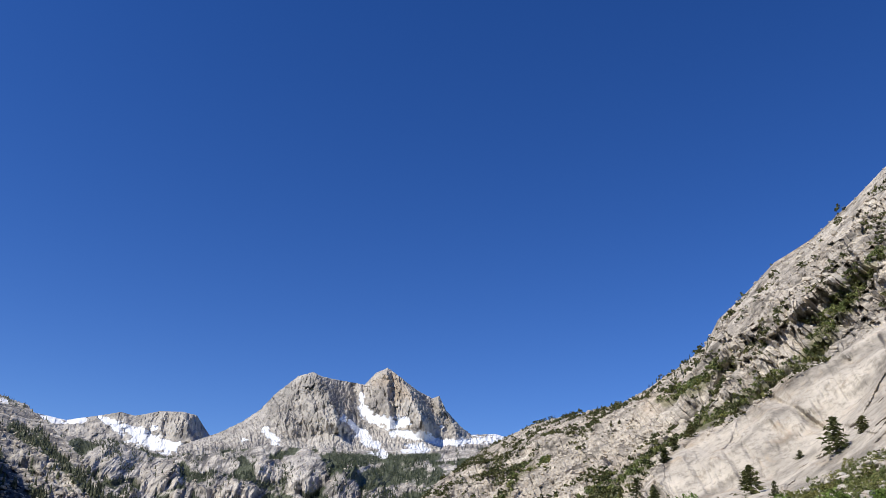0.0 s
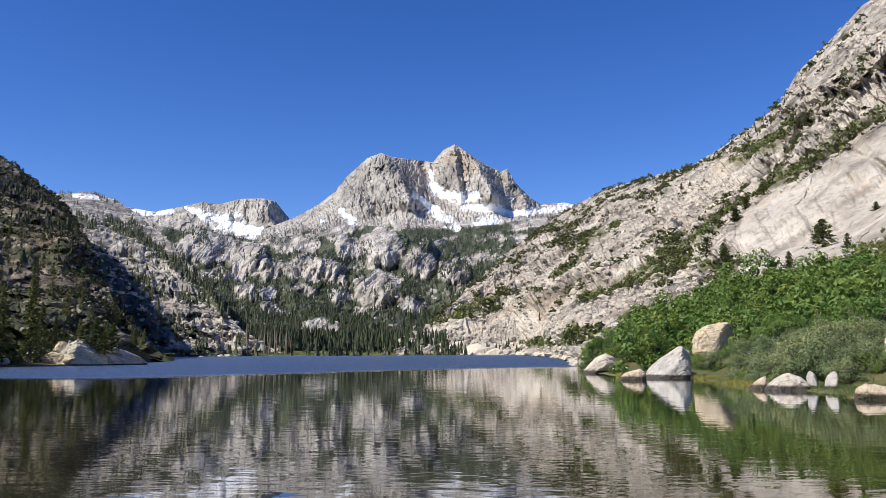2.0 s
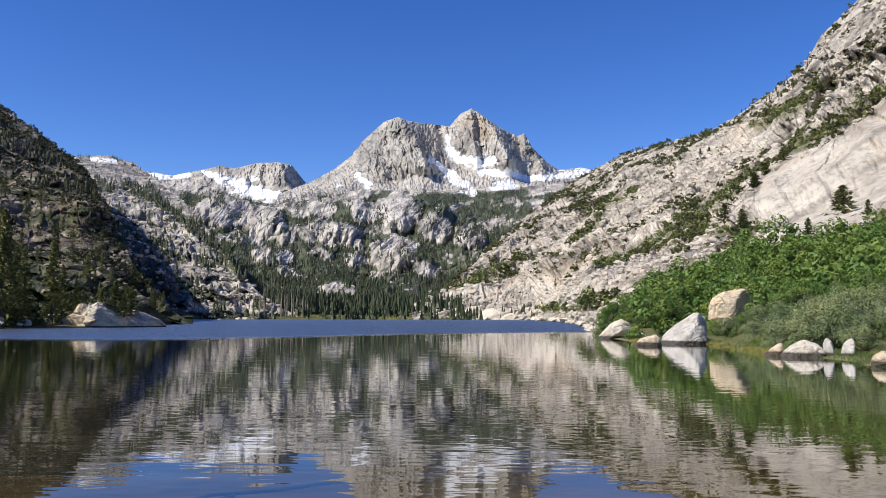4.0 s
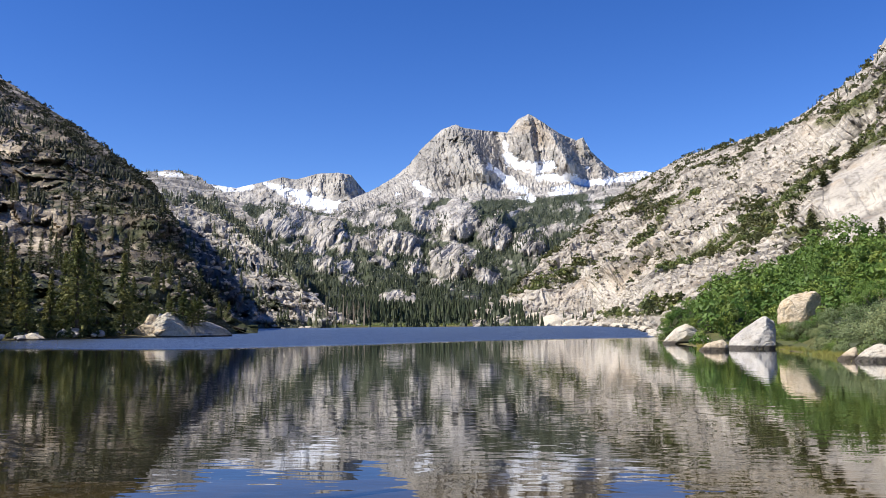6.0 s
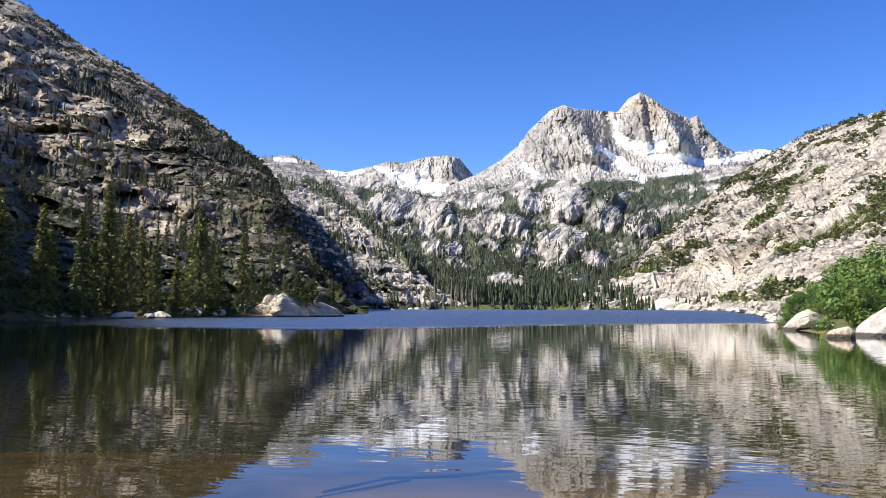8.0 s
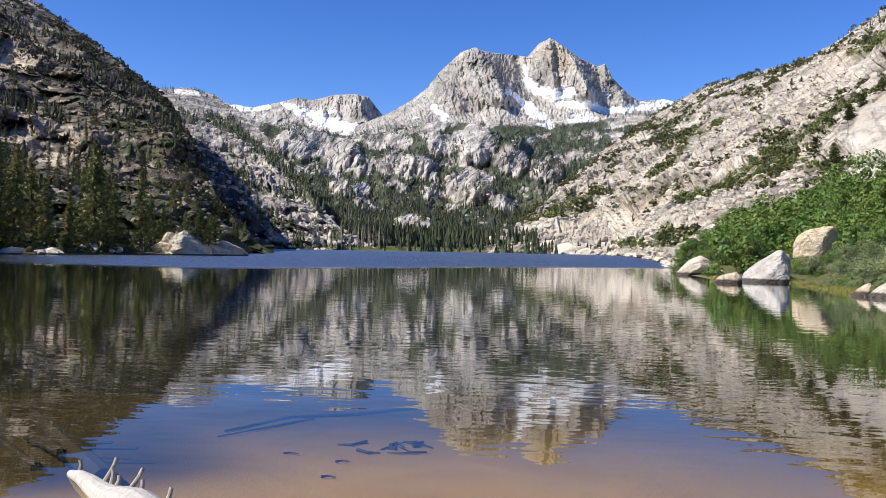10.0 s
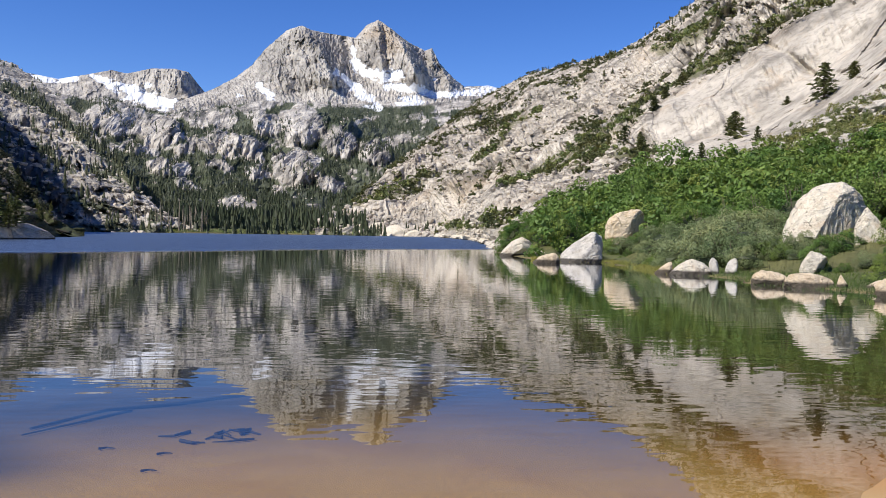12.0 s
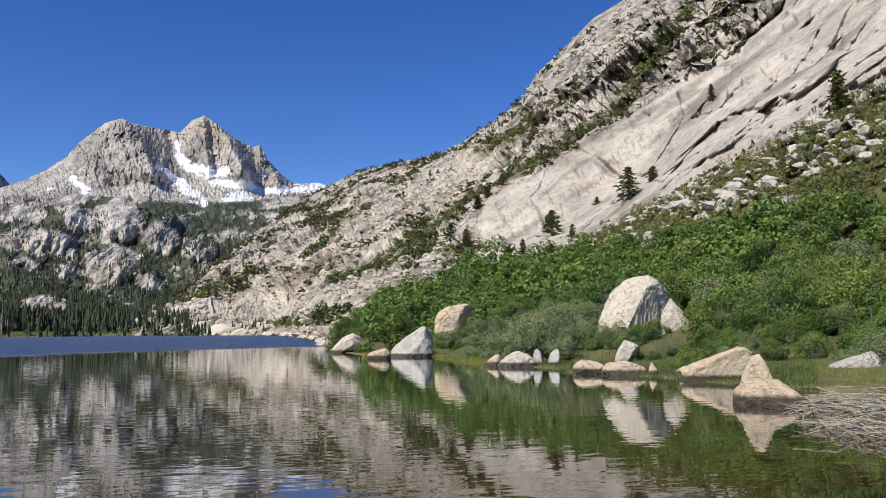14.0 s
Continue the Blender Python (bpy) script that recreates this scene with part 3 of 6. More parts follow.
def masks_head(P, az, el, N):
    n = fbm(P * 0.01, 4, 0.6, 25) * 0.5
    veg = np.maximum(band(az, el, [(-1.5, 1.8, 0.3), (0.6, 2.5, 0.6), (3.2, 3.6, 0.7), (4.0, 4.2, 0.4)]), 0.9 * smooth01(0.55 - el, 0, 0.35))
    snow = np.maximum.reduce([band(az, el, [(-1.2, 9.4, 0.35), (0.3, 8.8, 0.3)]), band(az, el, [(1.6, 9.2, 0.3), (3.4, 9.3, 0.3)]), band(az, el, [(-7.8, 9.3, 0.35)])])
    forest = forest_density(az, el)
    return {"veg": np.clip(smooth01(veg + 0.4 * n, 0.15, 0.4) + 0.9 * smooth01(forest + 0.5 * n, 0.25, 0.5), 0, 1), "snow": smooth01(snow + 0.8 * n, 0.0, 0.15),
            # Darker over the right face of the middle buttress, then mottling and dome streaks.
            "slab": 0.75 * domes(az, el)[2], "lichen_and_shade": (1 - 0.7 * domes(az, el)[2]) * 0.85 * smooth01(band(az, el, [(-3.9, 6.2, 0.5), (-2.7, 7.2, 0.9), (-1.5, 6.2, 0.8)]) + 0.4 * n, 0.1, 0.5) + 0.45 * smooth01(fbm(face(az, el, 0.7, 0.8, 50), 4, 0.65, 58), 0.1, 0.6) + domes(az, el)[2] * 0.7 * smooth01(fbm(face(az + 0.4 * gnoise(face(az, el, 0.7, 0.7) + 61), el, 0.3, 2.0, 48), 4, 0.6, 62), 0.05, 0.5)}


def forest_density(az, el):
    """Where conifers stand on the valley head."""
    patches = fbm(face(az, el, 0.42, 0.75, 12), 4, 0.6, 52) + 0.5 * fbm(face(az, el, 1.6, 2.2), 3, 0.6, 55)
    woods = 0.75 * smooth01(patches + np.interp(el, [0, 3, 6, 8.5, 9.3, 12], [0.6, 0.6, 0.48, 0.12, -0.7, -2.0]), 0.05, 0.35)
    return (1 - 0.85 * domes(az, el)[2]) * np.clip(np.maximum.reduce([woods,
        band(az, el, [(-14.5, 3.6, 0.8), (-12, 2.6, 1.3), (-9, 3.0, 1.2), (-7, 1.6, 1.3), (-3.2, 1.0, 1.0)]),
        band(az, el, [(-14, 1.2, 1.3), (-7, 0.8, 1.0), (-1, 0.9, 0.8)]), band(az, el, [(-10.5, 5.1, 0.5), (-8.4, 5.6, 0.7), (-7.6, 7.0, 0.5)]),
        band(az, el, [(-3.0, 5.4, 0.9), (-1.6, 6.8, 1.1), (0.8, 7.4, 1.0), (3.0, 7.6, 0.6)]), band(az, el, [(-2.6, 8.4, 0.4), (1.0, 8.5, 0.45), (4, 8.8, 0.4)]),
        band(az, el, [(-12.8, 4.8, 0.6), (-11.4, 4.8, 0.5), (-9, 4.4, 0.7)]), band(az, el, [(-7.2, 8.2, 0.5), (-5.8, 8.7, 0.4)]),
        band(az, el, [(-20, 5.6, 0.7), (-17.5, 4.2, 0.8), (-14.5, 2.2, 0.8)]) * 0.9, band(az, el, [(-0.5, 4.8, 0.7), (0.5, 3.4, 0.6)]) * 0.7]), 0, 1)


head, head_grid = terrain("valley_head", np.arange(-27, 12, 0.075),
    [[(-27, 430, -0.35), (12, 430, -0.35)],
     [(-27, 520, 0.2), (-15, 560, 0.5), (-7, 600, 0.5), (0, 560, 0.4), (12, 520, 0.3)],
     [(-27, 900, 2.5), (-15, 1000, 2.5), (-7, 1100, 2.8), (0, 1000, 3.0), (12, 900, 3.0)],
     [(-27, 2100, 8.2), (-20, 2300, 8.4), (-16, 2400, 7.8), (-12, 2500, 7.9), (-8, 2500, 8.8), (-4, 2450, 9.0), (0, 2450, 8.9), (4, 2500, 9.2), (8, 2500, 9.5), (12, 2400, 9.7)]],
    [10, 55, 105], ROCK_MID, relief_head, masks_head, 0.6)
tagged(head, "pale granite steps with dark conifer forest between", "hillside", kind="structure")


# sunlit granite shoulder beyond the dark hill
def relief_shoulder(P, az, el, s):
    ease = np.clip(s * 8, 0.05, 1) * (0.25 + 0.75 * np.clip((1 - s) * 5, 0, 1))
    dist = np.hypot(P[..., 0], P[..., 1]) / 800
    w = 0.5 * gnoise(face(az, el, 0.5, 0.5) + 9)
    striae = ridged(face(az + w, el, 0.3, 1.1, -40), 5, 0.6, 63)
    slabs = blocks(face(az + w, el, 0.7, 1.6, -35), 6)
    crag = blocks(face(az, el, 2.0, 2.4, 10), 7)
    benches = steps(el / 0.8 + 0.5 * gnoise(face(az, el, 0.4, 0.6) + 4), 0.3)
    return fbm(P * 0.011, 3, 0.5, 61) * 8 * ease, (striae * 9 + slabs * 15 + crag * 10 + benches * 9 + fbm(face(az, el, 0.6, 0.7), 4, 0.55, 66) * 14) * ease * dist


def shoulder_woods(az, el):
    """Where scrub and conifers stand on the shoulder."""
    patches = fbm(face(az, el, 0.6, 0.9, -35), 4, 0.6, 152) + 0.4 * fbm(face(az, el, 2.0, 2.6), 3, 0.6, 155)
    lines = band(az, el, [(-23.5, 8.6, 0.5), (-20.5, 7.0, 0.5), (-17.5, 4.6, 0.6), (-15.6, 2.6, 0.6)])
    return np.clip(np.maximum(patches - 0.05, lines), 0, 1)


def masks_shoulder(P, az, el, N):
    n = fbm(P * 0.03, 4, 0.6, 65) * 0.5
    # Dark band at the left foot: the hill's shadow painted over the granite.
    return {"lichen_and_shade": np.maximum(0.7 * smooth01(n + 0.2 * fbm(face(az, el, 0.8, 1.0), 3, 0.6, 68) + 0.3 * smooth01(el, 4, 9), 0.12, 0.5), 0.95 * smooth01(band(az, el, [(-24, 6.2, 1.2), (-21.8, 3.2, 1.3), (-20.2, 0.6, 1.0)]) + 0.4 * n, 0.05, 0.4)), "veg": np.maximum(0.8 * smooth01(0.5 - el + 0.5 * n, 0, 0.4), 0.9 * smooth01(shoulder_woods(az, el), 0.25, 0.5)), "snow": smooth01(band(az, el, [(-25.6, 10.15, 0.2), (-24.2, 10.1, 0.2)]) + n, 0.25, 0.4)}


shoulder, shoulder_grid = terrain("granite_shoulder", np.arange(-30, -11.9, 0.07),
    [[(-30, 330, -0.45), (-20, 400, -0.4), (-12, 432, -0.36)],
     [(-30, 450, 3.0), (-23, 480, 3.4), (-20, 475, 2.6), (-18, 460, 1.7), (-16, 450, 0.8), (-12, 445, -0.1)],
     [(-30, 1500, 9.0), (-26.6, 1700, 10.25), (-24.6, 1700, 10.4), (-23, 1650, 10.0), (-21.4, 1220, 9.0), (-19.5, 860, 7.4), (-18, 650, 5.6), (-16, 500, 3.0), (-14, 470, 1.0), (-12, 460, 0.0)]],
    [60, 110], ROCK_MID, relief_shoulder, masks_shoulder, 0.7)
tagged(shoulder, "pale broken granite hillside with scattered conifers", "hillside", kind="structure")


# dark hill on the left shore
def relief_left(P, az, el, s):
    dist = np.hypot(P[..., 0], P[..., 1]) / 300
    near = np.clip(s * 12, 0.05, 1) * (0.15 + 0.85 * np.clip((1 - s) * 6, 0, 1))
    w = el + 0.55 * gnoise(face(az, el, 0.22, 0.3) + 3) + 0.05 * az
    big, small = steps(w / 1.45, 0.42), steps((w + 0.25 * gnoise(face(az, el, 0.7, 0.6) + 5)) / 0.47, 0.42)
    cut = 0.55 + 0.45 * np.clip(2 * gnoise(face(az, el, 0.3, 0.5) + 8), -1, 1)
    slabs = blocks(face(az, el, 0.45, 1.7, -6), 8)
    crag = blocks(face(az, el, 1.6, 3.2), 9)
    return fbm(P * 0.016, 3, 0.5, 71) * 5 * near, (big * 22 * cut + small * 7 * cut + slabs * 10 + crag * 6 + fbm(face(az, el, 0.3, 0.4), 4, 0.55, 73) * 14) * near * dist + 22 * wedge(az, el, [(-44.6, 9.0), (-44.2, 4.0), (-43.6, -1.0)], 5, 4.2) * near


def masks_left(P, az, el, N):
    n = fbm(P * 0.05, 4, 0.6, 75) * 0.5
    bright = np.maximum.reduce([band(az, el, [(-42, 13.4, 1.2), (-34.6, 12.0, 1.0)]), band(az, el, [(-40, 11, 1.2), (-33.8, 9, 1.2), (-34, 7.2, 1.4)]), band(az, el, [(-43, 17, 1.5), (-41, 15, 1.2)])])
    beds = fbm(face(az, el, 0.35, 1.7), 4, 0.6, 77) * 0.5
    # Lichen and scrub, plus shade painted on low slopes, left cliff and right flank.
    cover_and_shade = 0.05 + 0.16 * smooth01(az, -37, -29) - 0.04 * smooth01(az, -27.5, -24.5) - 0.22 * smooth01(el, 9, 12) * smooth01(-az, 36, 41) - 0.2 * bright.clip(0, 1) + 0.3 * smooth01(5.5 - el, 0, 2.5) * smooth01(az, -46, -43) + 0.35 * smooth01(9.5 - el, 0, 2.5) * smooth01(-az, 37, 40) - 0.14 * smooth01(el, 9, 12) * smooth01(-az, 33, 38)
    return {"lichen_and_shade": (0.75 + 0.22 * smooth01(az, -27, -24)) * smooth01(beds + cover_and_shade + 0.5 * smooth01(az, -27, -24), -0.02, 0.2), "veg": smooth01(n + cover_and_shade, 0.2, 0.35) * 0.8}


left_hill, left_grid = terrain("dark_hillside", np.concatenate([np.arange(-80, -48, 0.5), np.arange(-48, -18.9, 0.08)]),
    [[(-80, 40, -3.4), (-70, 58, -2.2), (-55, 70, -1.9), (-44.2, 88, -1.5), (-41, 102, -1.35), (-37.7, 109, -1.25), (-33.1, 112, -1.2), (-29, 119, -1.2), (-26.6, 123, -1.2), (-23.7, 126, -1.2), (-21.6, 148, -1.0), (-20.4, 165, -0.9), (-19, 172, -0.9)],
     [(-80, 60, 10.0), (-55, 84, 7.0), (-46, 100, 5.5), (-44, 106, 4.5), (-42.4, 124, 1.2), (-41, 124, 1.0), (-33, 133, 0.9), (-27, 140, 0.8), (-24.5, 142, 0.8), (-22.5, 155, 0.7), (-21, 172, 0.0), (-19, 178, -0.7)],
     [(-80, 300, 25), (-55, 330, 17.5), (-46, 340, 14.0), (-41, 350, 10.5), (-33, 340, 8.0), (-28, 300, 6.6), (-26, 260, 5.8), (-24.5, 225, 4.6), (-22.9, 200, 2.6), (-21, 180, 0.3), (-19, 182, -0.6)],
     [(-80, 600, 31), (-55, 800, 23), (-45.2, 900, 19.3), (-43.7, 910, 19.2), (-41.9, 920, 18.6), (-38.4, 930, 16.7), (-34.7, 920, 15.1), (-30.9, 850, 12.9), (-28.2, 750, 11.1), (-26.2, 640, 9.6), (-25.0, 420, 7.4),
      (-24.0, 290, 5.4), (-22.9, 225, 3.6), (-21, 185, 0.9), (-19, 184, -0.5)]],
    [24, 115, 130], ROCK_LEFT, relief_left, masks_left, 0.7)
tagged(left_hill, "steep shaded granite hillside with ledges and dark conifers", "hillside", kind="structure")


# far grey summit behind the dark hill
def relief_summit(P, az, el, s):
    return fbm(face(az, el, 1.0, 1.0), 4, 0.6, 111) * 10 * np.clip((1 - s) * 5, 0.1, 1), ridged(face(az, el, 0.8, 0.4, 15), 4, 0.6, 113) * 30


def masks_summit(P, az, el, N):
    return {"lichen_and_shade": 0.7 + 0.25 * smooth01(fbm(face(az, el, 0.8, 1.2), 4, 0.6, 115), -0.2, 0.4)}


summit, summit_grid = terrain("far_summit", np.arange(-62, -41.9, 0.15),
    [[(-62, 1900, 12), (-42, 1900, 12)],
     [(-62, 2500, 27), (-52, 2500, 25), (-47, 2500, 22.4), (-45.6, 2500, 21.0), (-44.85, 2500, 20.0), (-44.3, 2500, 19.2), (-43.8, 2500, 18.0), (-42, 2500, 15)]],
    [60], ROCK_FAR, relief_summit, masks_summit, 0.6)
tagged(summit, "distant grey granite summit behind a darker hill", "mountain", kind="structure")


# sunlit valley side on the right
def relief_right(P, az, el, s):
    slab = slab_mask(az, el)
    dist = np.hypot(P[..., 0], P[..., 1]) / 260
    upper = smooth01(el, 12, 17) * smooth01(az, 18, 24)
    w = 0.55 * gnoise(face(az, el, 0.18, 0.25) + 6)
    # exfoliating sheets that lean with the slope
    perp = face(az, el, 1, 1, 31)[..., 1]
    sheets = 0
    for period, deep, k in ((2.3, 21, 0), (0.85, 11, 9)):
        cut = np.clip(0.6 + 1.1 * gnoise(face(az, el, 0.16, 0.5, 31) + 5 + k), 0.0, 1.3)
        sheets = sheets + steps((perp + w + 0.35 * period * gnoise(face(az, el, 0.3, 0.8, 31) + k)) / period, 0.12) * deep * cut * (0.3 + 0.3 * smooth01(az, 32, 37))
    sheets = sheets + (blocks(face(az + w, el, 0.22, 0.95, 34), 21) * 5 + blocks(face(az, el, 0.7, 2.4, 38), 22) * 3.0 + blocks(face(az, el, 0.9, 0.5, 70), 23) * 2.0 + blocks(face(az + w, el, 1.3, 3.4, 33), 24) * 1.6) * (0.9 + 0.5 * smooth01(az, 31, 36))
    sheets = sheets - 5 * smooth01(band(az, el, [(27.4, 11.2, 0.1), (30.8, 11.4, 0.14), (33.3, 12.8, 0.22), (35.6, 14.6, 0.16), (37.7, 18.3, 0.16), (41.3, 19.7, 0.2)]), 0, 0.6)
    for axis in (0, 1):
        sheets = 0.6 * sheets + 0.2 * (np.roll(sheets, 1, axis) + np.roll(sheets, -1, axis))
    crags = blocks(face(az + w, el, 0.75, 1.3, 28), 12) * (5.5 + 5.5 * upper) + blocks(face(az, el, 2.4, 2.8, 20), 16) * (3.8 + 3.6 * upper) + ridged(face(az + w, el, 0.3, 0.9, 35), 4, 0.55, 85) * 4.0
    benches = steps((perp + w) / 1.3, 0.3) * (8 + 4 * upper)
    stones = blocks(face(az, el, 5.2, 4.6, 12), 17) * 0.3 + blocks(face(az, el, 2.4, 2.8, 20), 16) * 0.4
    talus = talus_mask(az, el)
    crags = crags * (1 - 0.55 * smooth01(18 - az, 0, 4))
    crags, benches = crags * (1 - 0.5 * talus), benches * (1 - 0.9 * talus)
    lumps = fbm(P * 0.014, 3, 0.5, 81)
    ease = np.clip(s * 12, 0.02, 1) * (0.12 + 0.88 * np.clip((1 - s) * 4, 0, 1))
    grow = np.clip(dist, 0.12, 4.0)
    return (lumps * 9 * np.clip(dist, 0.12, 1.6) + (1 - slab) * stones * np.clip(dist, 0, 2.6)) * ease, (slab * sheets + (1 - slab) * (crags + benches)) * grow * ease


def talus_mask(az, el):
    """Smooth fans of pale rubble on the lower slope and up under the ridge."""
    low = smooth01(19.5 - az, 0, 3) * smooth01(np.interp(az, [0, 8, 13, 20], [2.5, 3.6, 4.6, 5.0]) - el, -0.6, 1)
    high = np.clip(2 * band(az, el, [(8.6, 6.4, 0.7), (13, 8.4, 1.3), (17, 10.4, 1.5), (21, 12.6, 1.0), (23, 14.2, 0.5)]), 0, 1)
    return np.maximum(low, high)


def slab_mask(az, el):
    low = np.interp(az, [18, 19.6, 25.6, 29.5, 35.2, 40.7, 46.3, 60], [4, 4.2, 5.4, 7.3, 9.7, 12.2, 14.7, 18])
    top = np.interp(az, [18, 19.2, 20.8, 25.7, 30.9, 35.6, 41.1, 60], [4, 6.6, 9.6, 11.5, 14.6, 18.0, 22, 30])
    return smooth01(el, low - 0.3, low + 0.3) * smooth01(top - el, -0.2, 0.3) * smooth01(az, 18.5, 20.5)


def brush_mask(az, el):
    top = np.interp(az, [8, 10, 13, 16, 19.6, 25.6, 29.5, 35.2, 40.7, 46.3, 60], [0.4, 0.8, 1.8, 2.6, 4.5, 5.6, 7.5, 9.9, 12.4, 14.9, 18])
    return smooth01(top - el, -0.3, 0.5) * smooth01(az, 8.2, 10)


def green_strips(az, el):
    return np.maximum.reduce([
        band(az, el, [(9.6, 3.3, 0.25), (13.5, 5.7, 0.6), (16, 7.2, 0.7), (18.9, 8.5, 0.5)]), band(az, el, [(19.8, 12.6, 0.4), (22.5, 13.8, 0.6), (25.0, 15.1, 0.45)]),
        band(az, el, [(18.6, 9.0, 0.5), (21.7, 10.8, 0.6), (25.7, 12.9, 0.6), (29.5, 15.2, 0.6), (33, 19.3, 0.7), (35, 21, 0.5)]),
        band(az, el, [(-1.4, 1.9, 0.2), (0.6, 2.6, 0.5), (3.2, 3.7, 0.5), (4.2, 4.3, 0.3)]), band(az, el, [(5, 0.4, 0.35), (8.5, 0.6, 0.4), (10, 0.9, 0.5)]),
        band(az, el, [(10, 7.8, 0.3), (11.6, 8.6, 0.5)]), band(az, el, [(12, 4.4, 0.3), (15.6, 5.6, 0.35), (18.5, 5.8, 0.4)]), band(az, el, [(7.4, 5.2, 0.35), (9.2, 6.6, 0.35), (10.2, 8.2, 0.3)])])


def masks_right(P, az, el, N):
    n = fbm(P * 0.05, 4, 0.6, 87) * 0.5
    wide = fbm(P * 0.012, 3, 0.5, 89) * 0.5
    strips = green_strips(az, el)
    veg = np.maximum(smooth01(brush_mask(az, el) + 0.3 * n, 0.35, 0.6), smooth01(strips + 0.9 * n, 0.25, 0.5) * 0.6)
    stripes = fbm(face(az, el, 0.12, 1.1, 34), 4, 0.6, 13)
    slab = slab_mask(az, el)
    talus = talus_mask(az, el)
    lichen_and_shade = slab * 0.42 * smooth01(stripes + 0.6 * n, 0.2, 0.6) + (1 - slab) * (1 - 0.85 * talus) * 0.75 * smooth01(n + 0.5 * wide, 0.05, 0.45)
    return {"veg": veg, "lichen_and_shade": lichen_and_shade, "rust": 0.3 * smooth01(wide, 0.1, 0.5), "slab": np.maximum(slab, 0.1 * talus)}


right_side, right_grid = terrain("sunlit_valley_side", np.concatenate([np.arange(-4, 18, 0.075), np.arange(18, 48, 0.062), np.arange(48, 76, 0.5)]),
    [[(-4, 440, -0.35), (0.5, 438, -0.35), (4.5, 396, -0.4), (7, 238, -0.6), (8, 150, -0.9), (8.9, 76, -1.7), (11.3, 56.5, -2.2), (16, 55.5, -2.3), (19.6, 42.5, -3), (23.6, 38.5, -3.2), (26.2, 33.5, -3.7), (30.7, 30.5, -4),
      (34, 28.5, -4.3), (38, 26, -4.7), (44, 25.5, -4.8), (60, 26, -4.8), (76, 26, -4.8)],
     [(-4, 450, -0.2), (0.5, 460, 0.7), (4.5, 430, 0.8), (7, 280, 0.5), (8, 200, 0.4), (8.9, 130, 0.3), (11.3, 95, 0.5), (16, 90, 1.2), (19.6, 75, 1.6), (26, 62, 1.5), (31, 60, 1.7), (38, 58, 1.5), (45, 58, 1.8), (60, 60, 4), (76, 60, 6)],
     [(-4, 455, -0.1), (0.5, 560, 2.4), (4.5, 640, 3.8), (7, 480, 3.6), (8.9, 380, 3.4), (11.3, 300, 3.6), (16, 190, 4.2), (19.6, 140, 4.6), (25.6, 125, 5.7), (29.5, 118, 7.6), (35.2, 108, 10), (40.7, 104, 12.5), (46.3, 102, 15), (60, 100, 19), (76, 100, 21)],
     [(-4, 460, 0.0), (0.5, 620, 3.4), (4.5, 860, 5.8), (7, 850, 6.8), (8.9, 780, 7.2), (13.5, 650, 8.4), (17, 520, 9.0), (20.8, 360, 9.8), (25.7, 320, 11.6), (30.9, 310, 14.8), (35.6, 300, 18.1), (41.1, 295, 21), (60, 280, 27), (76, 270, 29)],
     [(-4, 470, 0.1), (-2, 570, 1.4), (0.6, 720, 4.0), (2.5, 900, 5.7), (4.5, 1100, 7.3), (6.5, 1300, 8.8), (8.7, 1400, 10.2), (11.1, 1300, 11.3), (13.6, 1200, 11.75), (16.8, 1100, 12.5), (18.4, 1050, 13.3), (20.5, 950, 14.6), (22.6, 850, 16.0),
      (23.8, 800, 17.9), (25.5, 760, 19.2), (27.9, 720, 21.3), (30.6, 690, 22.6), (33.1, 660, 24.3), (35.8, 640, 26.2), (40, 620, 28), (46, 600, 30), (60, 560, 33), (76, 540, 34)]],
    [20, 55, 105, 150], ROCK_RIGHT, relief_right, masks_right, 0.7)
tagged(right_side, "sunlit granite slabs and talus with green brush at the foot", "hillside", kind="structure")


# ---- materials of things ----
def leaf_material(name, lo, hi, glow=0.08, vary=0.35):
    """Leaves of slightly different greens, each plant with its own cast, some yellower, some deeper."""
    m, nt, b = material(name)
    g = nt.nodes.new("ShaderNodeNewGeometry")
    col = ramp(nt, g.outputs["Random Per Island"], (0.0, lo), (1.0, hi))
    big = noise_tex(nt, 0.7, 3, 0.5, object_coords(nt))
    col = mix(nt, ramp(nt, big, (0.35, (0.0,)), (0.7, (0.6,))), col, tuple(c * 0.6 for c in hi))
    stand = noise_tex(nt, 0.16, 3, 0.6, object_coords(nt), 0.5)
    col = mix(nt, 1.0, col, ramp(nt, stand, (0.36, (0.6, 0.7, 0.62)), (0.5, (1.0, 1.0, 1.0)), (0.64, (1.25, 1.12, 0.95))), "MULTIPLY")
    own = nt.nodes.new("ShaderNodeObjectInfo")
    cast = ramp(nt, own.outputs["Random"], (0.0, (1 - vary, 1 - 0.75 * vary, 1 - vary)), (0.5, (1.0, 1.0, 1.0)), (1.0, (1 + 0.7 * vary, 1 + 0.4 * vary, 1 + 0.2 * vary)))
    col = mix(nt, 1.0, col, cast, "MULTIPLY")
    nt.links.new(col, b.inputs["Base Color"])
    b.inputs["Roughness"].default_value = 0.55
    b.inputs["Specular IOR Level"].default_value = 0.3
    t = nt.nodes.new("ShaderNodeBsdfTranslucent")
    nt.links.new(col, t.inputs["Color"])
    mx = nt.nodes.new("ShaderNodeMixShader")
    mx.inputs[0].default_value = glow
    nt.links.new(b.outputs[0], mx.inputs[1])
    nt.links.new(t.outputs[0], mx.inputs[2])
    nt.links.new(mx.outputs[0], nt.nodes["Material Output"].inputs["Surface"])
    return m


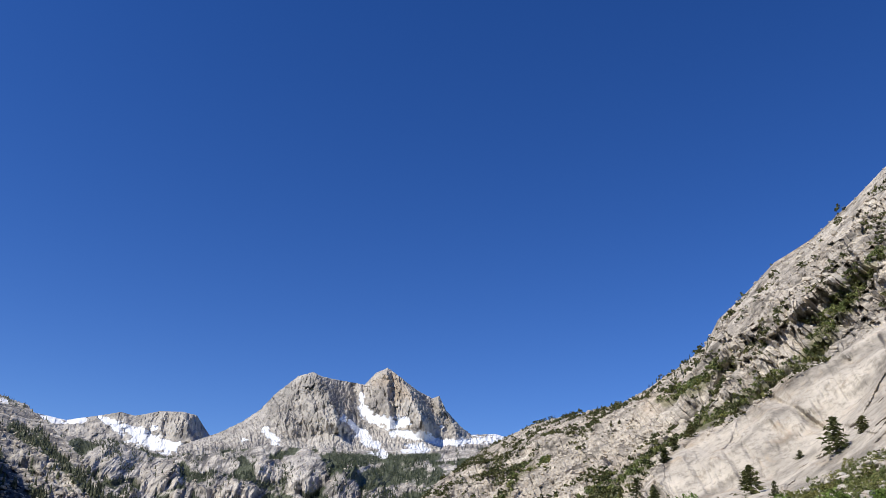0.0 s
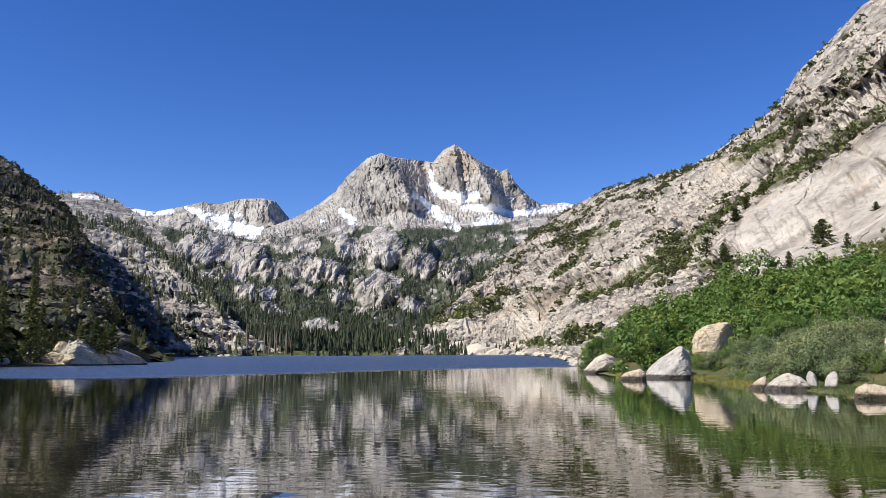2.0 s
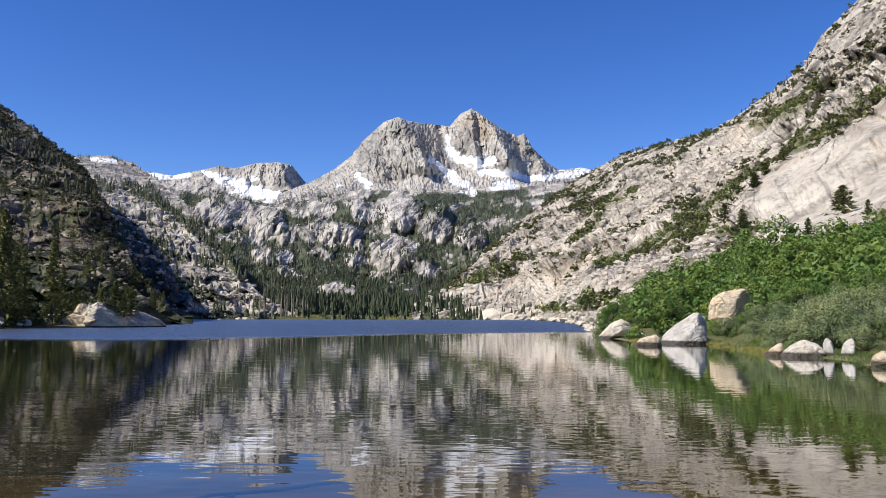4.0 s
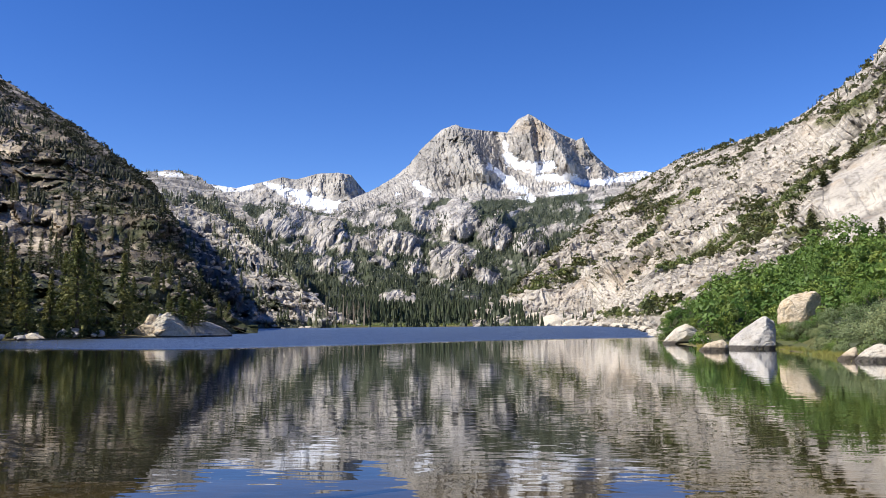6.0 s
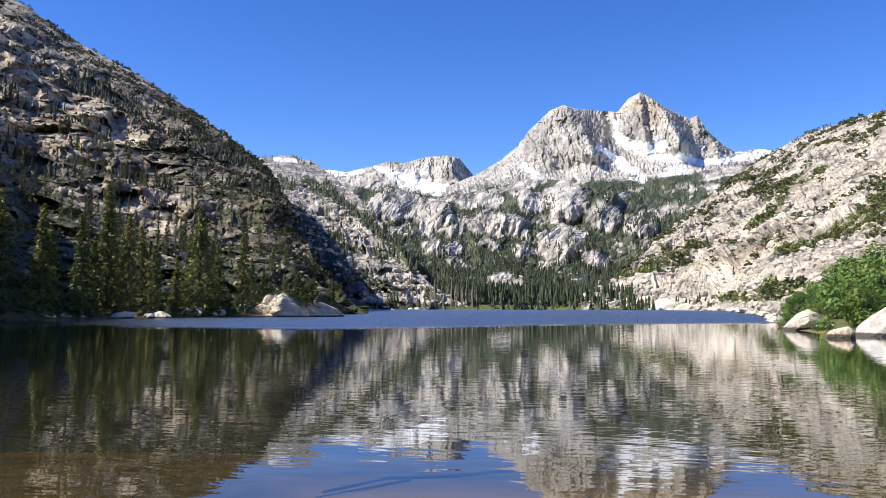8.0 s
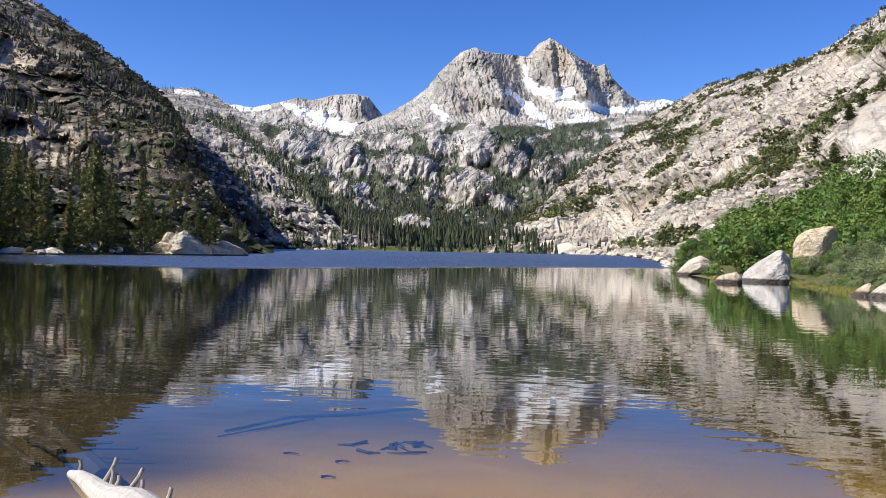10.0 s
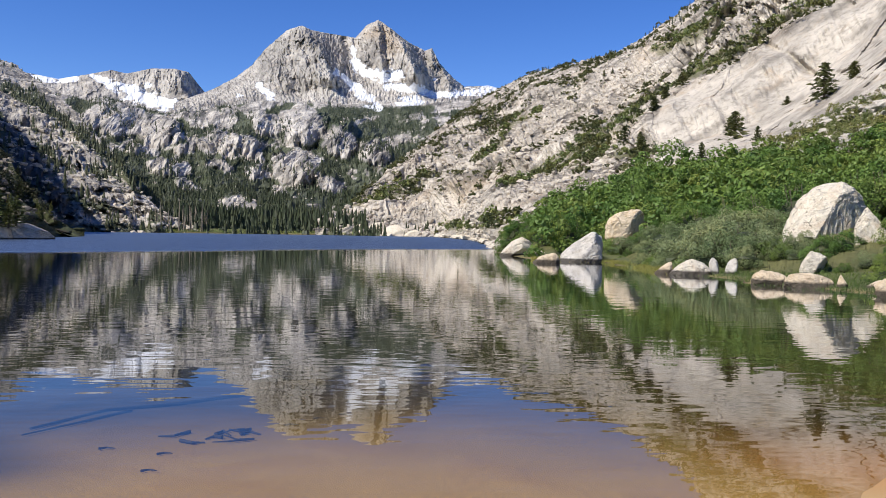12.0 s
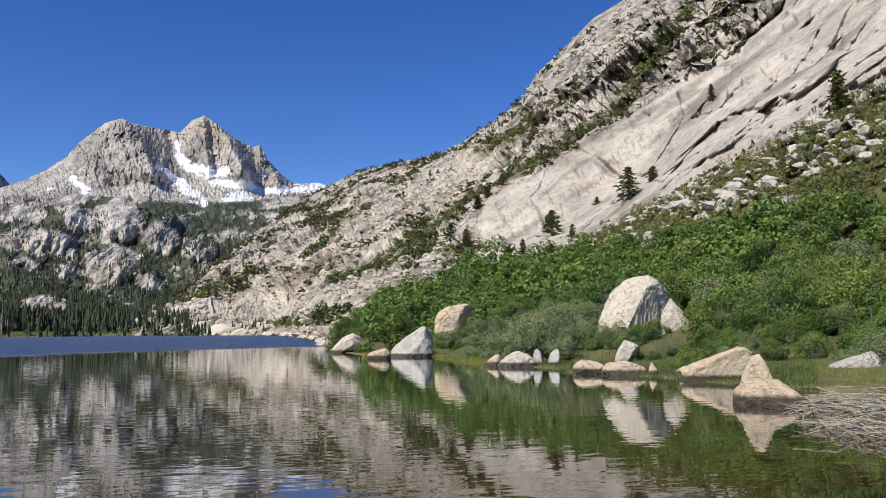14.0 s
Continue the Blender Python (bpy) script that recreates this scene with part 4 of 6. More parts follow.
LEAF_BRIGHT = leaf_material("bright_leaves", (0.12, 0.175, 0.032), (0.21, 0.28, 0.065), 0.2, 0.45)
LEAF_GREEN = leaf_material("green_leaves", (0.075, 0.14, 0.026), (0.145, 0.235, 0.05), 0.2, 0.45)
LEAF_WILLOW = leaf_material("willow_leaves", (0.16, 0.2, 0.085), (0.26, 0.3, 0.14), 0.15)
LEAF_HEATH = leaf_material("heath_leaves", (0.16, 0.16, 0.05), (0.3, 0.29, 0.105))
NEEDLES = leaf_material("conifer_needles", (0.05, 0.062, 0.02), (0.135, 0.14, 0.046), 0.15)
NEEDLES_SHORE = leaf_material("shore_needles", (0.085, 0.1, 0.032), (0.235, 0.235, 0.075), 0.22)
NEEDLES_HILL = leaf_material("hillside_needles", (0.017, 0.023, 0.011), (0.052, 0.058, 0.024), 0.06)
LEAF_SCRUB = leaf_material("scrub_leaves", (0.085, 0.115, 0.035), (0.18, 0.215, 0.07))
NEEDLES_FAR = leaf_material("forest_needles", (0.029, 0.042, 0.024), (0.088, 0.103, 0.05), 0.06)
GRASS = leaf_material("shore_grass", (0.13, 0.16, 0.03), (0.3, 0.29, 0.08))
MEADOW = leaf_material("meadow_blades", (0.16, 0.22, 0.05), (0.34, 0.38, 0.12))
GRASS_DARK = leaf_material("tuft_grass", (0.05, 0.09, 0.02), (0.15, 0.2, 0.05))


def wood_material(name, lo, hi, rough=0.8):
    m, nt, b = material(name)
    n = noise_tex(nt, 6, 6, 0.65, object_coords(nt, (6, 6, 0.8)))
    g = nt.nodes.new("ShaderNodeObjectInfo")
    col = ramp(nt, n, (0.3, lo), (0.7, hi))
    col = mix(nt, math_node(nt, "MULTIPLY", g.outputs["Random"], 0.4), col, lo)
    nt.links.new(col, b.inputs["Base Color"])
    b.inputs["Roughness"].default_value = rough
    bump(nt, b, n, 0.5, 0.01)
    return m


BARK = wood_material("bark", (0.06, 0.045, 0.033), (0.17, 0.125, 0.09))
STEM = wood_material("stems", (0.1, 0.075, 0.05), (0.22, 0.18, 0.13))
# Dark colour of the solid bush cores, in place of inner shade.
BUSH_SHADE = leaf_material("bush_shade", (0.02, 0.026, 0.01), (0.045, 0.055, 0.018), 0.0)
BLEACHED = wood_material("bleached_wood", (0.34, 0.31, 0.27), (0.55, 0.52, 0.47))
GREYWOOD = wood_material("grey_driftwood", (0.19, 0.155, 0.115), (0.52, 0.445, 0.35))
SUNKEN = wood_material("sunken_wood", (0.02, 0.02, 0.018), (0.06, 0.055, 0.05))


def boulder_material(name, pale, grey, dark, warm, wet=True):
    """Speckled granite with lichen blotches and a dark wet line at the water."""
    m, nt, b = material(name)
    co = object_coords(nt)
    big = noise_tex(nt, 0.9, 6, 0.6, co, 0.5)
    mid = noise_tex(nt, 5, 6, 0.7, co)
    speck = noise_tex(nt, 45, 3, 0.7, co)
    col = ramp(nt, big, (0.33, grey), (0.5, pale), (0.75, pale))
    col = mix(nt, ramp(nt, mid, (0.3, (0.0,)), (0.48, (1.0,))), mix(nt, 0.6, col, dark), col)
    col = mix(nt, ramp(nt, noise_tex(nt, 1.7, 4, 0.6, co), (0.5, (0.0,)), (0.68, (0.7,))), col, warm)
    warp = nt.nodes.new("ShaderNodeVectorMath")
    warp.operation = "MULTIPLY_ADD"
    wob = node(nt, "TexNoise", Scale=1.2, Detail=5.0)
    nt.links.new(co, wob.inputs["Vector"])
    nt.links.new(wob.outputs["Color"], warp.inputs[0])
    warp.inputs[1].default_value = (0.9,) * 3
    nt.links.new(co, warp.inputs[2])
    edge = nt.nodes.new("ShaderNodeTexVoronoi")
    edge.feature = "DISTANCE_TO_EDGE"
    edge.inputs["Scale"].default_value = 0.75
    nt.links.new(warp.outputs[0], edge.inputs["Vector"])
    split = math_node(nt, "MULTIPLY", ramp(nt, edge.outputs["Distance"], (0.0, (1.0,)), (0.035, (0.0,))), ramp(nt, big, (0.5, (0.0,)), (0.58, (1.0,))))
    spots = ramp(nt, noise_tex(nt, 3.2, 6, 0.75, co), (0.57, (0.0,)), (0.68, (0.6,)))
    col = mix(nt, spots, col, tuple(c * 0.6 for c in dark))
    col = mix(nt, math_node(nt, "MULTIPLY", split, 0.5), col, tuple(c * 0.3 for c in dark))
    col = mix(nt, 0.16, col, ramp(nt, speck, (0.35, dark), (0.6, pale)))
    geo = nt.nodes.new("ShaderNodeNewGeometry")
    sep = nt.nodes.new("ShaderNodeSeparateXYZ")
    nt.links.new(geo.outputs["Position"], sep.inputs[0])
    level = math_node(nt, "ADD", sep.outputs["Z"], math_node(nt, "MULTIPLY", math_node(nt, "SUBTRACT", mid, 0.5), 0.12))
    if wet:
        line = ramp(nt, math_node(nt, "MULTIPLY", level, 2.6), (0.42, (0.9,)), (0.68, (0.0,)))
        col = mix(nt, line, col, (0.035, 0.03, 0.024))
    nt.links.new(col, b.inputs["Base Color"])
    b.inputs["Roughness"].default_value = 0.85
    b.inputs["Specular IOR Level"].default_value = 0.25
    bump(nt, b, math_node(nt, "ADD", math_node(nt, "SUBTRACT", math_node(nt, "MULTIPLY", big, 2.0), math_node(nt, "MULTIPLY", split, 0.5)), math_node(nt, "ADD", mid, math_node(nt, "MULTIPLY", speck, 0.15))), 0.9, 0.14)
    return m


STONE_PALE = boulder_material("pale_boulder", (0.7, 0.63, 0.51), (0.48, 0.435, 0.365), (0.14, 0.13, 0.12), (0.48, 0.37, 0.26))
STONE_TAN = boulder_material("tan_boulder", (0.68, 0.56, 0.4), (0.5, 0.39, 0.27), (0.15, 0.13, 0.1), (0.48, 0.33, 0.17))
STONE_GREY = boulder_material("grey_boulder", (0.58, 0.54, 0.48), (0.38, 0.355, 0.325), (0.12, 0.12, 0.12), (0.4, 0.35, 0.28))
# Darker copy of the dry rubble, with the left hill's shade in its colour.
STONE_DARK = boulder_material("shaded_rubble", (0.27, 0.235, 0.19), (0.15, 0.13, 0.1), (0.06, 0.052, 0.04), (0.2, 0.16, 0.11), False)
STONE_GREY_DRY = boulder_material("dry_boulder", (0.6, 0.55, 0.48), (0.42, 0.385, 0.34), (0.14, 0.13, 0.12), (0.46, 0.37, 0.27), False)
STONE_DRY = boulder_material("dry_rubble", (0.58, 0.52, 0.435), (0.4, 0.36, 0.305), (0.15, 0.135, 0.115), (0.48, 0.385, 0.275), False)


# ---- builders ----
def empty(name, m=None):
    ob = new(name)
    ob.empty_display_size = 0.1
    if m is not None:
        ob.matrix_world = m
    return ob


def part(name, data, mat, parent, label=""):
    """A mesh under a thing or part: data is (verts, faces) arrays or a bmesh."""
    if isinstance(data, tuple):
        ob = mesh_object(name, data[0], data[1], mat, smooth=False)
    else:
        me = bpy.data.meshes.new(name)
        data.to_mesh(me)
        data.free()
        me.materials.append(mat)
        ob = new(name, me)
    ob.parent = parent
    return tagged(ob, label)


def tube(points, radii, sides=8):
    """Verts and quads of a tapered tube along points, with closed ends drawn in to a point."""
    pts = [Vector(p) for p in points]
    verts, n = [], len(pts)
    side = Vector((0.31, 0.77, 0.55))
    for i, p in enumerate(pts):
        d = (pts[min(i + 1, n - 1)] - pts[max(i - 1, 0)]).normalized()
        a = d.cross(side).normalized()
        b = d.cross(a)
        for k in range(sides):
            w = 2 * math.pi * k / sides
            verts.append(p + (a * math.cos(w) + b * math.sin(w)) * radii[i])
    verts += [pts[0]] * sides + [pts[-1]] * sides
    faces = []
    rings = [n] + list(range(n)) + [n + 1]
    for r0, r1 in zip(rings, rings[1:]):
        for k in range(sides):
            faces.append((r0 * sides + k, r0 * sides + (k + 1) % sides, r1 * sides + (k + 1) % sides, r1 * sides + k))
    return np.array([tuple(v) for v in verts]), np.array(faces)


def joined(pieces):
    verts, faces, at = [], [], 0
    for v, f in pieces:
        verts.append(v)
        faces.append(f + at)
        at += len(v)
    return np.concatenate(verts), np.concatenate(faces)


def cards(c, along, across):
    """Triangles centred at c with half axes along and across, drawn to a point at the far end like a leaf."""
    v = np.stack([c + across - along * 0.7, c + along, c - across - along * 0.7], 1)
    return v.reshape(-1, 3), np.arange(len(c) * 3).reshape(-1, 3)


def unit(v):
    return v / (np.linalg.norm(v, axis=-1, keepdims=True) + 1e-9)


def ico(sub):
    bm = bmesh.new()
    bmesh.ops.create_icosphere(bm, subdivisions=sub, radius=1)
    v = np.array([tuple(x.co) for x in bm.verts])
    f = np.array([[x.index for x in y.verts] for y in bm.faces])
    bm.free()
    return v, f


ICO4, ICO3, ICO2, ICO1, ICO0 = ico(5), ico(4), ico(3), ico(2), ico(1)


def stone(size, seed, facets=14, cuts=(), base=ICO4, top=()):
    """A fractured granite block: a ball cut by planes, roughened, scaled to size (full widths), resting at z = 0. top: its height along its width, as (place, share)."""
    rng = np.random.default_rng(seed)
    v, f = base[0].copy(), base[1]
    if top:
        v = np.sign(v) * np.abs(v) ** 0.55
    planes = [(unit(rng.normal(size=3) * np.array([1, 1, 0.8])), rng.uniform(0.38, 0.8) + (0.26 if top else 0)) for _ in range(max(0, 3 + facets // 2))]
    planes += [(unit(np.array(n, float)), d) for n, d in cuts]
    for n, d in planes:
        v -= np.maximum(v @ n - d, 0)[:, None] * n * 0.94
    rough = 0.8 if top else 1.0
    v += v * rough * (0.06 * fbm(v * 1.7 + seed, 3, 0.5) + 0.05 * blocks(v * 2.2 + seed, seed % 50) + 0.04 * ridged(v * np.array([4, 4, 7]) + seed, 3, 0.55))[:, None]
    lo, hi = v.min(0), v.max(0)
    v = (v - (lo + hi) / 2) / (hi - lo)
    v[:, 2] += 0.5
    if top:
        v[:, 2] *= np.interp(v[:, 0] + 0.05 * v[:, 1], [p[0] for p in top], [p[1] for p in top])
        v[:, 2] /= v[:, 2].max()
    return v * np.array(size), f


def boulder(az, r, z, size, seed, mat, label, turn=0, facets=14, cuts=(), lean=(0, 0), group="", top=()):
    v, f = stone(size, seed, facets, cuts, ICO4 if seed < 50 else ICO3, top)
    ob = mesh_object("boulder", v, f, mat, smooth=False)
    ob.matrix_world = pose(r * math.sin(radians(az)), r * math.cos(radians(az)), z, lean[0], lean[1], turn - az)
    return tagged(ob, label, "boulder", group)


def find(grid, az, el):
    """The place on a mountain side at a heading and height angle, as seen from the beach, nearest layer first."""
    A, E, P = grid["az"][:, :grid["front"]], grid["el"][:, :grid["front"]], grid["P"]
    i = int(np.argmin(np.abs(A[:, 0] - az)))
    row = E[i]
    j = int(np.argmax(row >= el)) if (row >= el).any() else len(row) - 1
    return Vector(P[i, j])


def scatter(grid, weight, n, rng, rmin=0, rmax=1e9):
    """n places on a mountain side, by weight and ground area."""
    k = grid["front"]
    P = grid["P"][:, :k]
    area = np.linalg.norm(np.cross(np.gradient(P, axis=0), np.gradient(P, axis=1)), axis=-1)
    R = np.hypot(P[..., 0], P[..., 1])
    w = np.clip(weight[:, :k], 0, None) * area / np.maximum(R, 60) * (R > rmin) * (R < rmax)
    w = w.ravel() / w.sum()
    idx = rng.choice(len(w), n, p=w, replace=True)
    return P.reshape(-1, 3)[idx] + rng.normal(size=(n, 3)) * np.array([0.3, 0.3, 0.0])


# ---- boulders on the right bank ----
BANK = "boulders along the right bank"
boulder(10.4, 66, -0.5, (3.3, 2.2, 2.05), 3, STONE_PALE, "pale white granite boulder overhanging the waterline", 0, -2, [((0.45, -0.5, -0.6), 0.5)], (0, 0), BANK, [(-0.5, 0.35), (-0.2, 0.8), (0.05, 1), (0.25, 0.85), (0.5, 0.45)])
boulder(11.5, 64, -0.3, (1.5, 1.1, 0.9), 5, STONE_PALE, "small pale boulder beside an overhanging one", 30, group=BANK)
boulder(12.25, 50.5, -0.3, (1.75, 1.2, 0.95), 6, STONE_TAN, "low tan slab of rock at the waterline", 0, -2, group=BANK, top=[(-0.5, 0.6), (0, 0.85), (0.3, 1), (0.5, 0.8)])
boulder(14.7, 54.5, -0.5, (2.85, 2.0, 2.5), 9, STONE_GREY, "grey wedge-shaped granite boulder by the shore", 0, -2, [((-0.35, -0.8, 0.5), 0.75)], (0, 0), BANK, [(-0.5, 0.4), (-0.3, 0.56), (0, 0.78), (0.25, 0.97), (0.5, 1)])
boulder(17.7, 64, 0.8, (3.2, 2.4, 3.05), 12, STONE_TAN, "pinkish angular boulder among green bushes", 0, -2, group=BANK, top=[(-0.5, 0.72), (-0.25, 0.85), (0.05, 0.94), (0.3, 1), (0.5, 0.9)])
boulder(22.1, 38.8, -0.45, (2.05, 1.5, 1.18), 14, STONE_PALE, "pale humped boulder with a wet dark base", 0, -2, group=BANK, top=[(-0.5, 0.5), (-0.2, 0.86), (0.0, 1), (0.25, 0.88), (0.5, 0.55)])
boulder(20.25, 39.4, -0.25, (0.85, 0.6, 0.82), 15, STONE_TAN, "small tan rock at the waterline", 0, -2, group=BANK, top=[(-0.5, 0.3), (0.2, 0.8), (0.5, 1)])
boulder(23.63, 38.6, -0.35, (0.44, 0.5, 1.18), 16, STONE_GREY, "upright grey stone standing in shallow water", 0, -2, (), (0, -5), BANK, [(-0.5, 0.9), (-0.1, 1), (0.5, 0.86)])
boulder(24.5, 38.3, -0.35, (0.52, 0.5, 1.22), 18, STONE_GREY, "upright grey stone standing in shallow water", 0, -2, (), (0, 9), BANK, [(-0.5, 0.8), (0.1, 1), (0.5, 0.9)])
boulder(27.04, 32.6, -0.4, (1.34, 1.0, 0.94), 21, STONE_TAN, "flat tan boulder lying in the shallows", 0, -2, group=BANK, top=[(-0.5, 0.85), (-0.2, 1), (0.5, 0.85)])
boulder(29.38, 31.4, -0.4, (1.7, 1.0, 0.93), 22, STONE_TAN, "long flat tan boulder lying in the shallows", 0, -2, group=BANK, top=[(-0.5, 0.9), (0, 1), (0.5, 0.8)])
boulder(29.63, 36, 0.2, (1.05, 0.9, 1.05), 25, STONE_PALE, "small white boulder in front of bushes", 0, -2, [((0.75, -0.2, -0.4), 0.5)], group=BANK, top=[(-0.5, 0.5), (-0.1, 1), (0.5, 0.85)])
boulder(31.38, 31, -0.2, (0.4, 0.4, 0.72), 26, STONE_TAN, "little pointed orange rock by the water", 0, -2, group=BANK, top=[(-0.5, 0.7), (-0.2, 1), (0.5, 0.4)])
boulder(33.03, 31, -0.25, (1.15, 0.8, 0.66), 27, STONE_TAN, "low mossy orange rock on the bank", 0, -2, group=BANK, top=[(-0.5, 0.3), (0.2, 0.9), (0.5, 1)])
boulder(35.44, 28.2, -0.45, (2.3, 1.0, 1.6), 28, STONE_TAN, "long tan slab leaning up out of the water", 0, -2, [((0.3, -0.8, -0.2), 0.6)], (0, 0), BANK, [(-0.5, 0.5), (0, 0.72), (0.5, 1)])
boulder(38.8, 20.2, -0.35, (1.75, 1.2, 0.94), 30, STONE_TAN, "tan boulder with a dark wet waterline", 0, -2, group=BANK, top=[(-0.5, 0.85), (-0.2, 1), (0.1, 0.92), (0.5, 0.45)])
boulder(37.97, 20.5, 0.1, (0.82, 0.8, 1.02), 31, STONE_TAN, "rounded cone-shaped stone resting on a tan boulder", 0, -2, group=BANK, top=[(-0.5, 0.5), (-0.2, 0.95), (0.05, 1), (0.25, 0.8), (0.5, 0.4)])
boulder(30.15, 48, 0.1, (4.25, 3.4, 4.75), 34, STONE_PALE, "huge pale granite boulder half hidden by bushes", 0, -2, [((-0.3, -0.8, 0.5), 0.8), ((0.75, -0.6, -0.2), 0.55)], group=BANK, top=[(-0.5, 0.5), (-0.3, 0.8), (-0.1, 0.93), (0.2, 1), (0.5, 0.86)])
boulder(32.91, 43.5, 0.5, (1.6, 1.4, 2.8), 35, STONE_PALE, "pale pointed boulder leaning beside a huge one", 0, -2, group=BANK, top=[(-0.5, 0.75), (-0.15, 1), (0.5, 0.55)])
boulder(43.56, 30, -0.1, (1.75, 1.3, 1.05), 37, STONE_GREY, "grey granite slab on the grassy bank", 0, -2, group=BANK, top=[(-0.5, 0.55), (0, 0.8), (0.35, 1), (0.5, 0.9)])
boulder(14.0, 90, 1.0, (6.5, 3, 3.2), 44, STONE_PALE, "cracked pale outcrop behind the bushes", 0, 16, group=BANK)
boulder(11.9, 110, 0.6, (5.5, 3, 2.6), 45, STONE_PALE, "cracked pale outcrop behind the bushes", 10, 16, group=BANK)

for k, (az, r, w, h, top) in enumerate([(-2.3, 452, 15, 6.5, [(-0.5, 0.3), (0, 0.7), (0.4, 1), (0.5, 0.8)]), (-0.9, 449, 9, 5.0, [(-0.5, 0.5), (0.2, 1), (0.5, 0.7)]), (0.2, 448, 18, 9.0, [(-0.5, 0.4), (-0.1, 0.9), (0.2, 1), (0.5, 0.6)]),
                                       (1.7, 436, 16, 7.5, [(-0.5, 0.8), (0, 1), (0.5, 0.5)]), (3.0, 425, 12, 5.0, [(-0.5, 0.6), (0, 1), (0.5, 0.5)]), (-9.6, 640, 22, 11.0, [(-0.5, 0.4), (0, 1), (0.5, 0.5)])]):
    boulder(az, r, -1.2, (w, w * 0.6, h), 70 + k, STONE_PALE, "broad pale granite slab on the far shore", 0, 6, group="slabs on the far shore", top=top)
rng = np.random.default_rng(51)
for k in range(34):
    # pale stones strung along the far right shore
    az = rng.uniform(4.3, 8.8)
    r = np.interp(az, [4.5, 7, 8, 8.9], [398, 238, 149, 77]) + rng.normal() * 1.5
    w = rng.uniform(0.8, 2.2) * (1.6 if az < 7 else 1)
    boulder(az, r, -0.3 * w, (w * 1.3, w, w * 0.8), 100 + k, STONE_PALE, "pale shore rock at the edge of the lake", rng.uniform(0, 360), 8, group="stones along the far shore")
for k in range(26):
    # rocks in the heath above the bushes
    az = rng.uniform(31, 47)
    el = np.interp(az, [31, 40, 47], [6.6, 9.0, 10.8]) + rng.normal() * 1.0
    p = find(right_grid, az, el)
    w = rng.uniform(0.6, 1.9)
    v, f = stone((w * 1.5, w, w * 0.8), 200 + k, 14, base=ICO3)
    ob = mesh_object("boulder", v, f, STONE_GREY_DRY, smooth=False)
    ob.matrix_world = pose(p.x, p.y, p.z - 0.3 * w, 0, 0, rng.uniform(0, 360))
    tagged(ob, "pale granite boulder bedded in low green heath", "boulder", "boulders in the heath")

# ---- left shore ----
SHORE_L = "rocks along the left shore"
boulder(-24.6, 128.5, -0.8, (8.2, 6.0, 4.6), 46, STONE_PALE, "cracked pale granite outcrop jutting into the lake", 0, 18, group=SHORE_L, top=[(-0.5, 0.35), (-0.25, 0.8), (-0.05, 1), (0.25, 0.85), (0.5, 0.5)])
# Right half is greyer: the outcrop's shade is in the stone colour.
boulder(-22.2, 131, -0.8, (8.4, 6.0, 3.6), 47, STONE_GREY, "broken granite outcrop sloping into the lake, greyer for its shaded side", 0, 18, group=SHORE_L, top=[(-0.5, 1), (0, 0.75), (0.5, 0.3)])
# Tan blocks on the lit side, grey ones carry the shade in their colour.
for k, (az, r, w, h, z) in enumerate([(-26.3, 128, 3.6, 2.6, -0.6), (-25.6, 129.5, 4.2, 4.2, -0.7), (-24.8, 131, 4.4, 4.4, -0.8), (-25.2, 127.5, 3.4, 2.2, -0.6), (-24.0, 131, 4.6, 3.6, -0.8),
                                      (-23.2, 131, 4.6, 3.0, -0.8), (-22.4, 132, 4.4, 2.4, -0.8), (-24.2, 128.5, 4.0, 1.9, -0.6), (-21.7, 134, 4.2, 1.9, -0.8), (-23.0, 129, 3.6, 1.6, -0.6)]):
    boulder(az, r, z, (w * 1.15, w, h), 60 + k, STONE_TAN if k in (0, 1, 3, 7) else STONE_GREY, "cracked granite block of an outcrop jutting into the lake", 37 * k, 12, group=SHORE_L)
for k in range(24):
    az = rng.uniform(-41.5, -27)
    r = np.interp(az, [-44, -41, -37.7, -33, -29, -26.6], [90, 104, 111, 114, 121, 124]) + abs(rng.normal()) * 5
    w = rng.uniform(0.5, 2.0) * (1 + 0.15 * max(r - 118, 0) / 5)
    boulder(az, r, -0.25 * w + 0.12 * max(r - 114, 0) * 0.5, (w * 1.6, w, w * 0.75), 300 + k, STONE_GREY if k % 3 else STONE_PALE, "grey granite rock on the shaded shore", rng.uniform(0, 360), 9, group=SHORE_L)


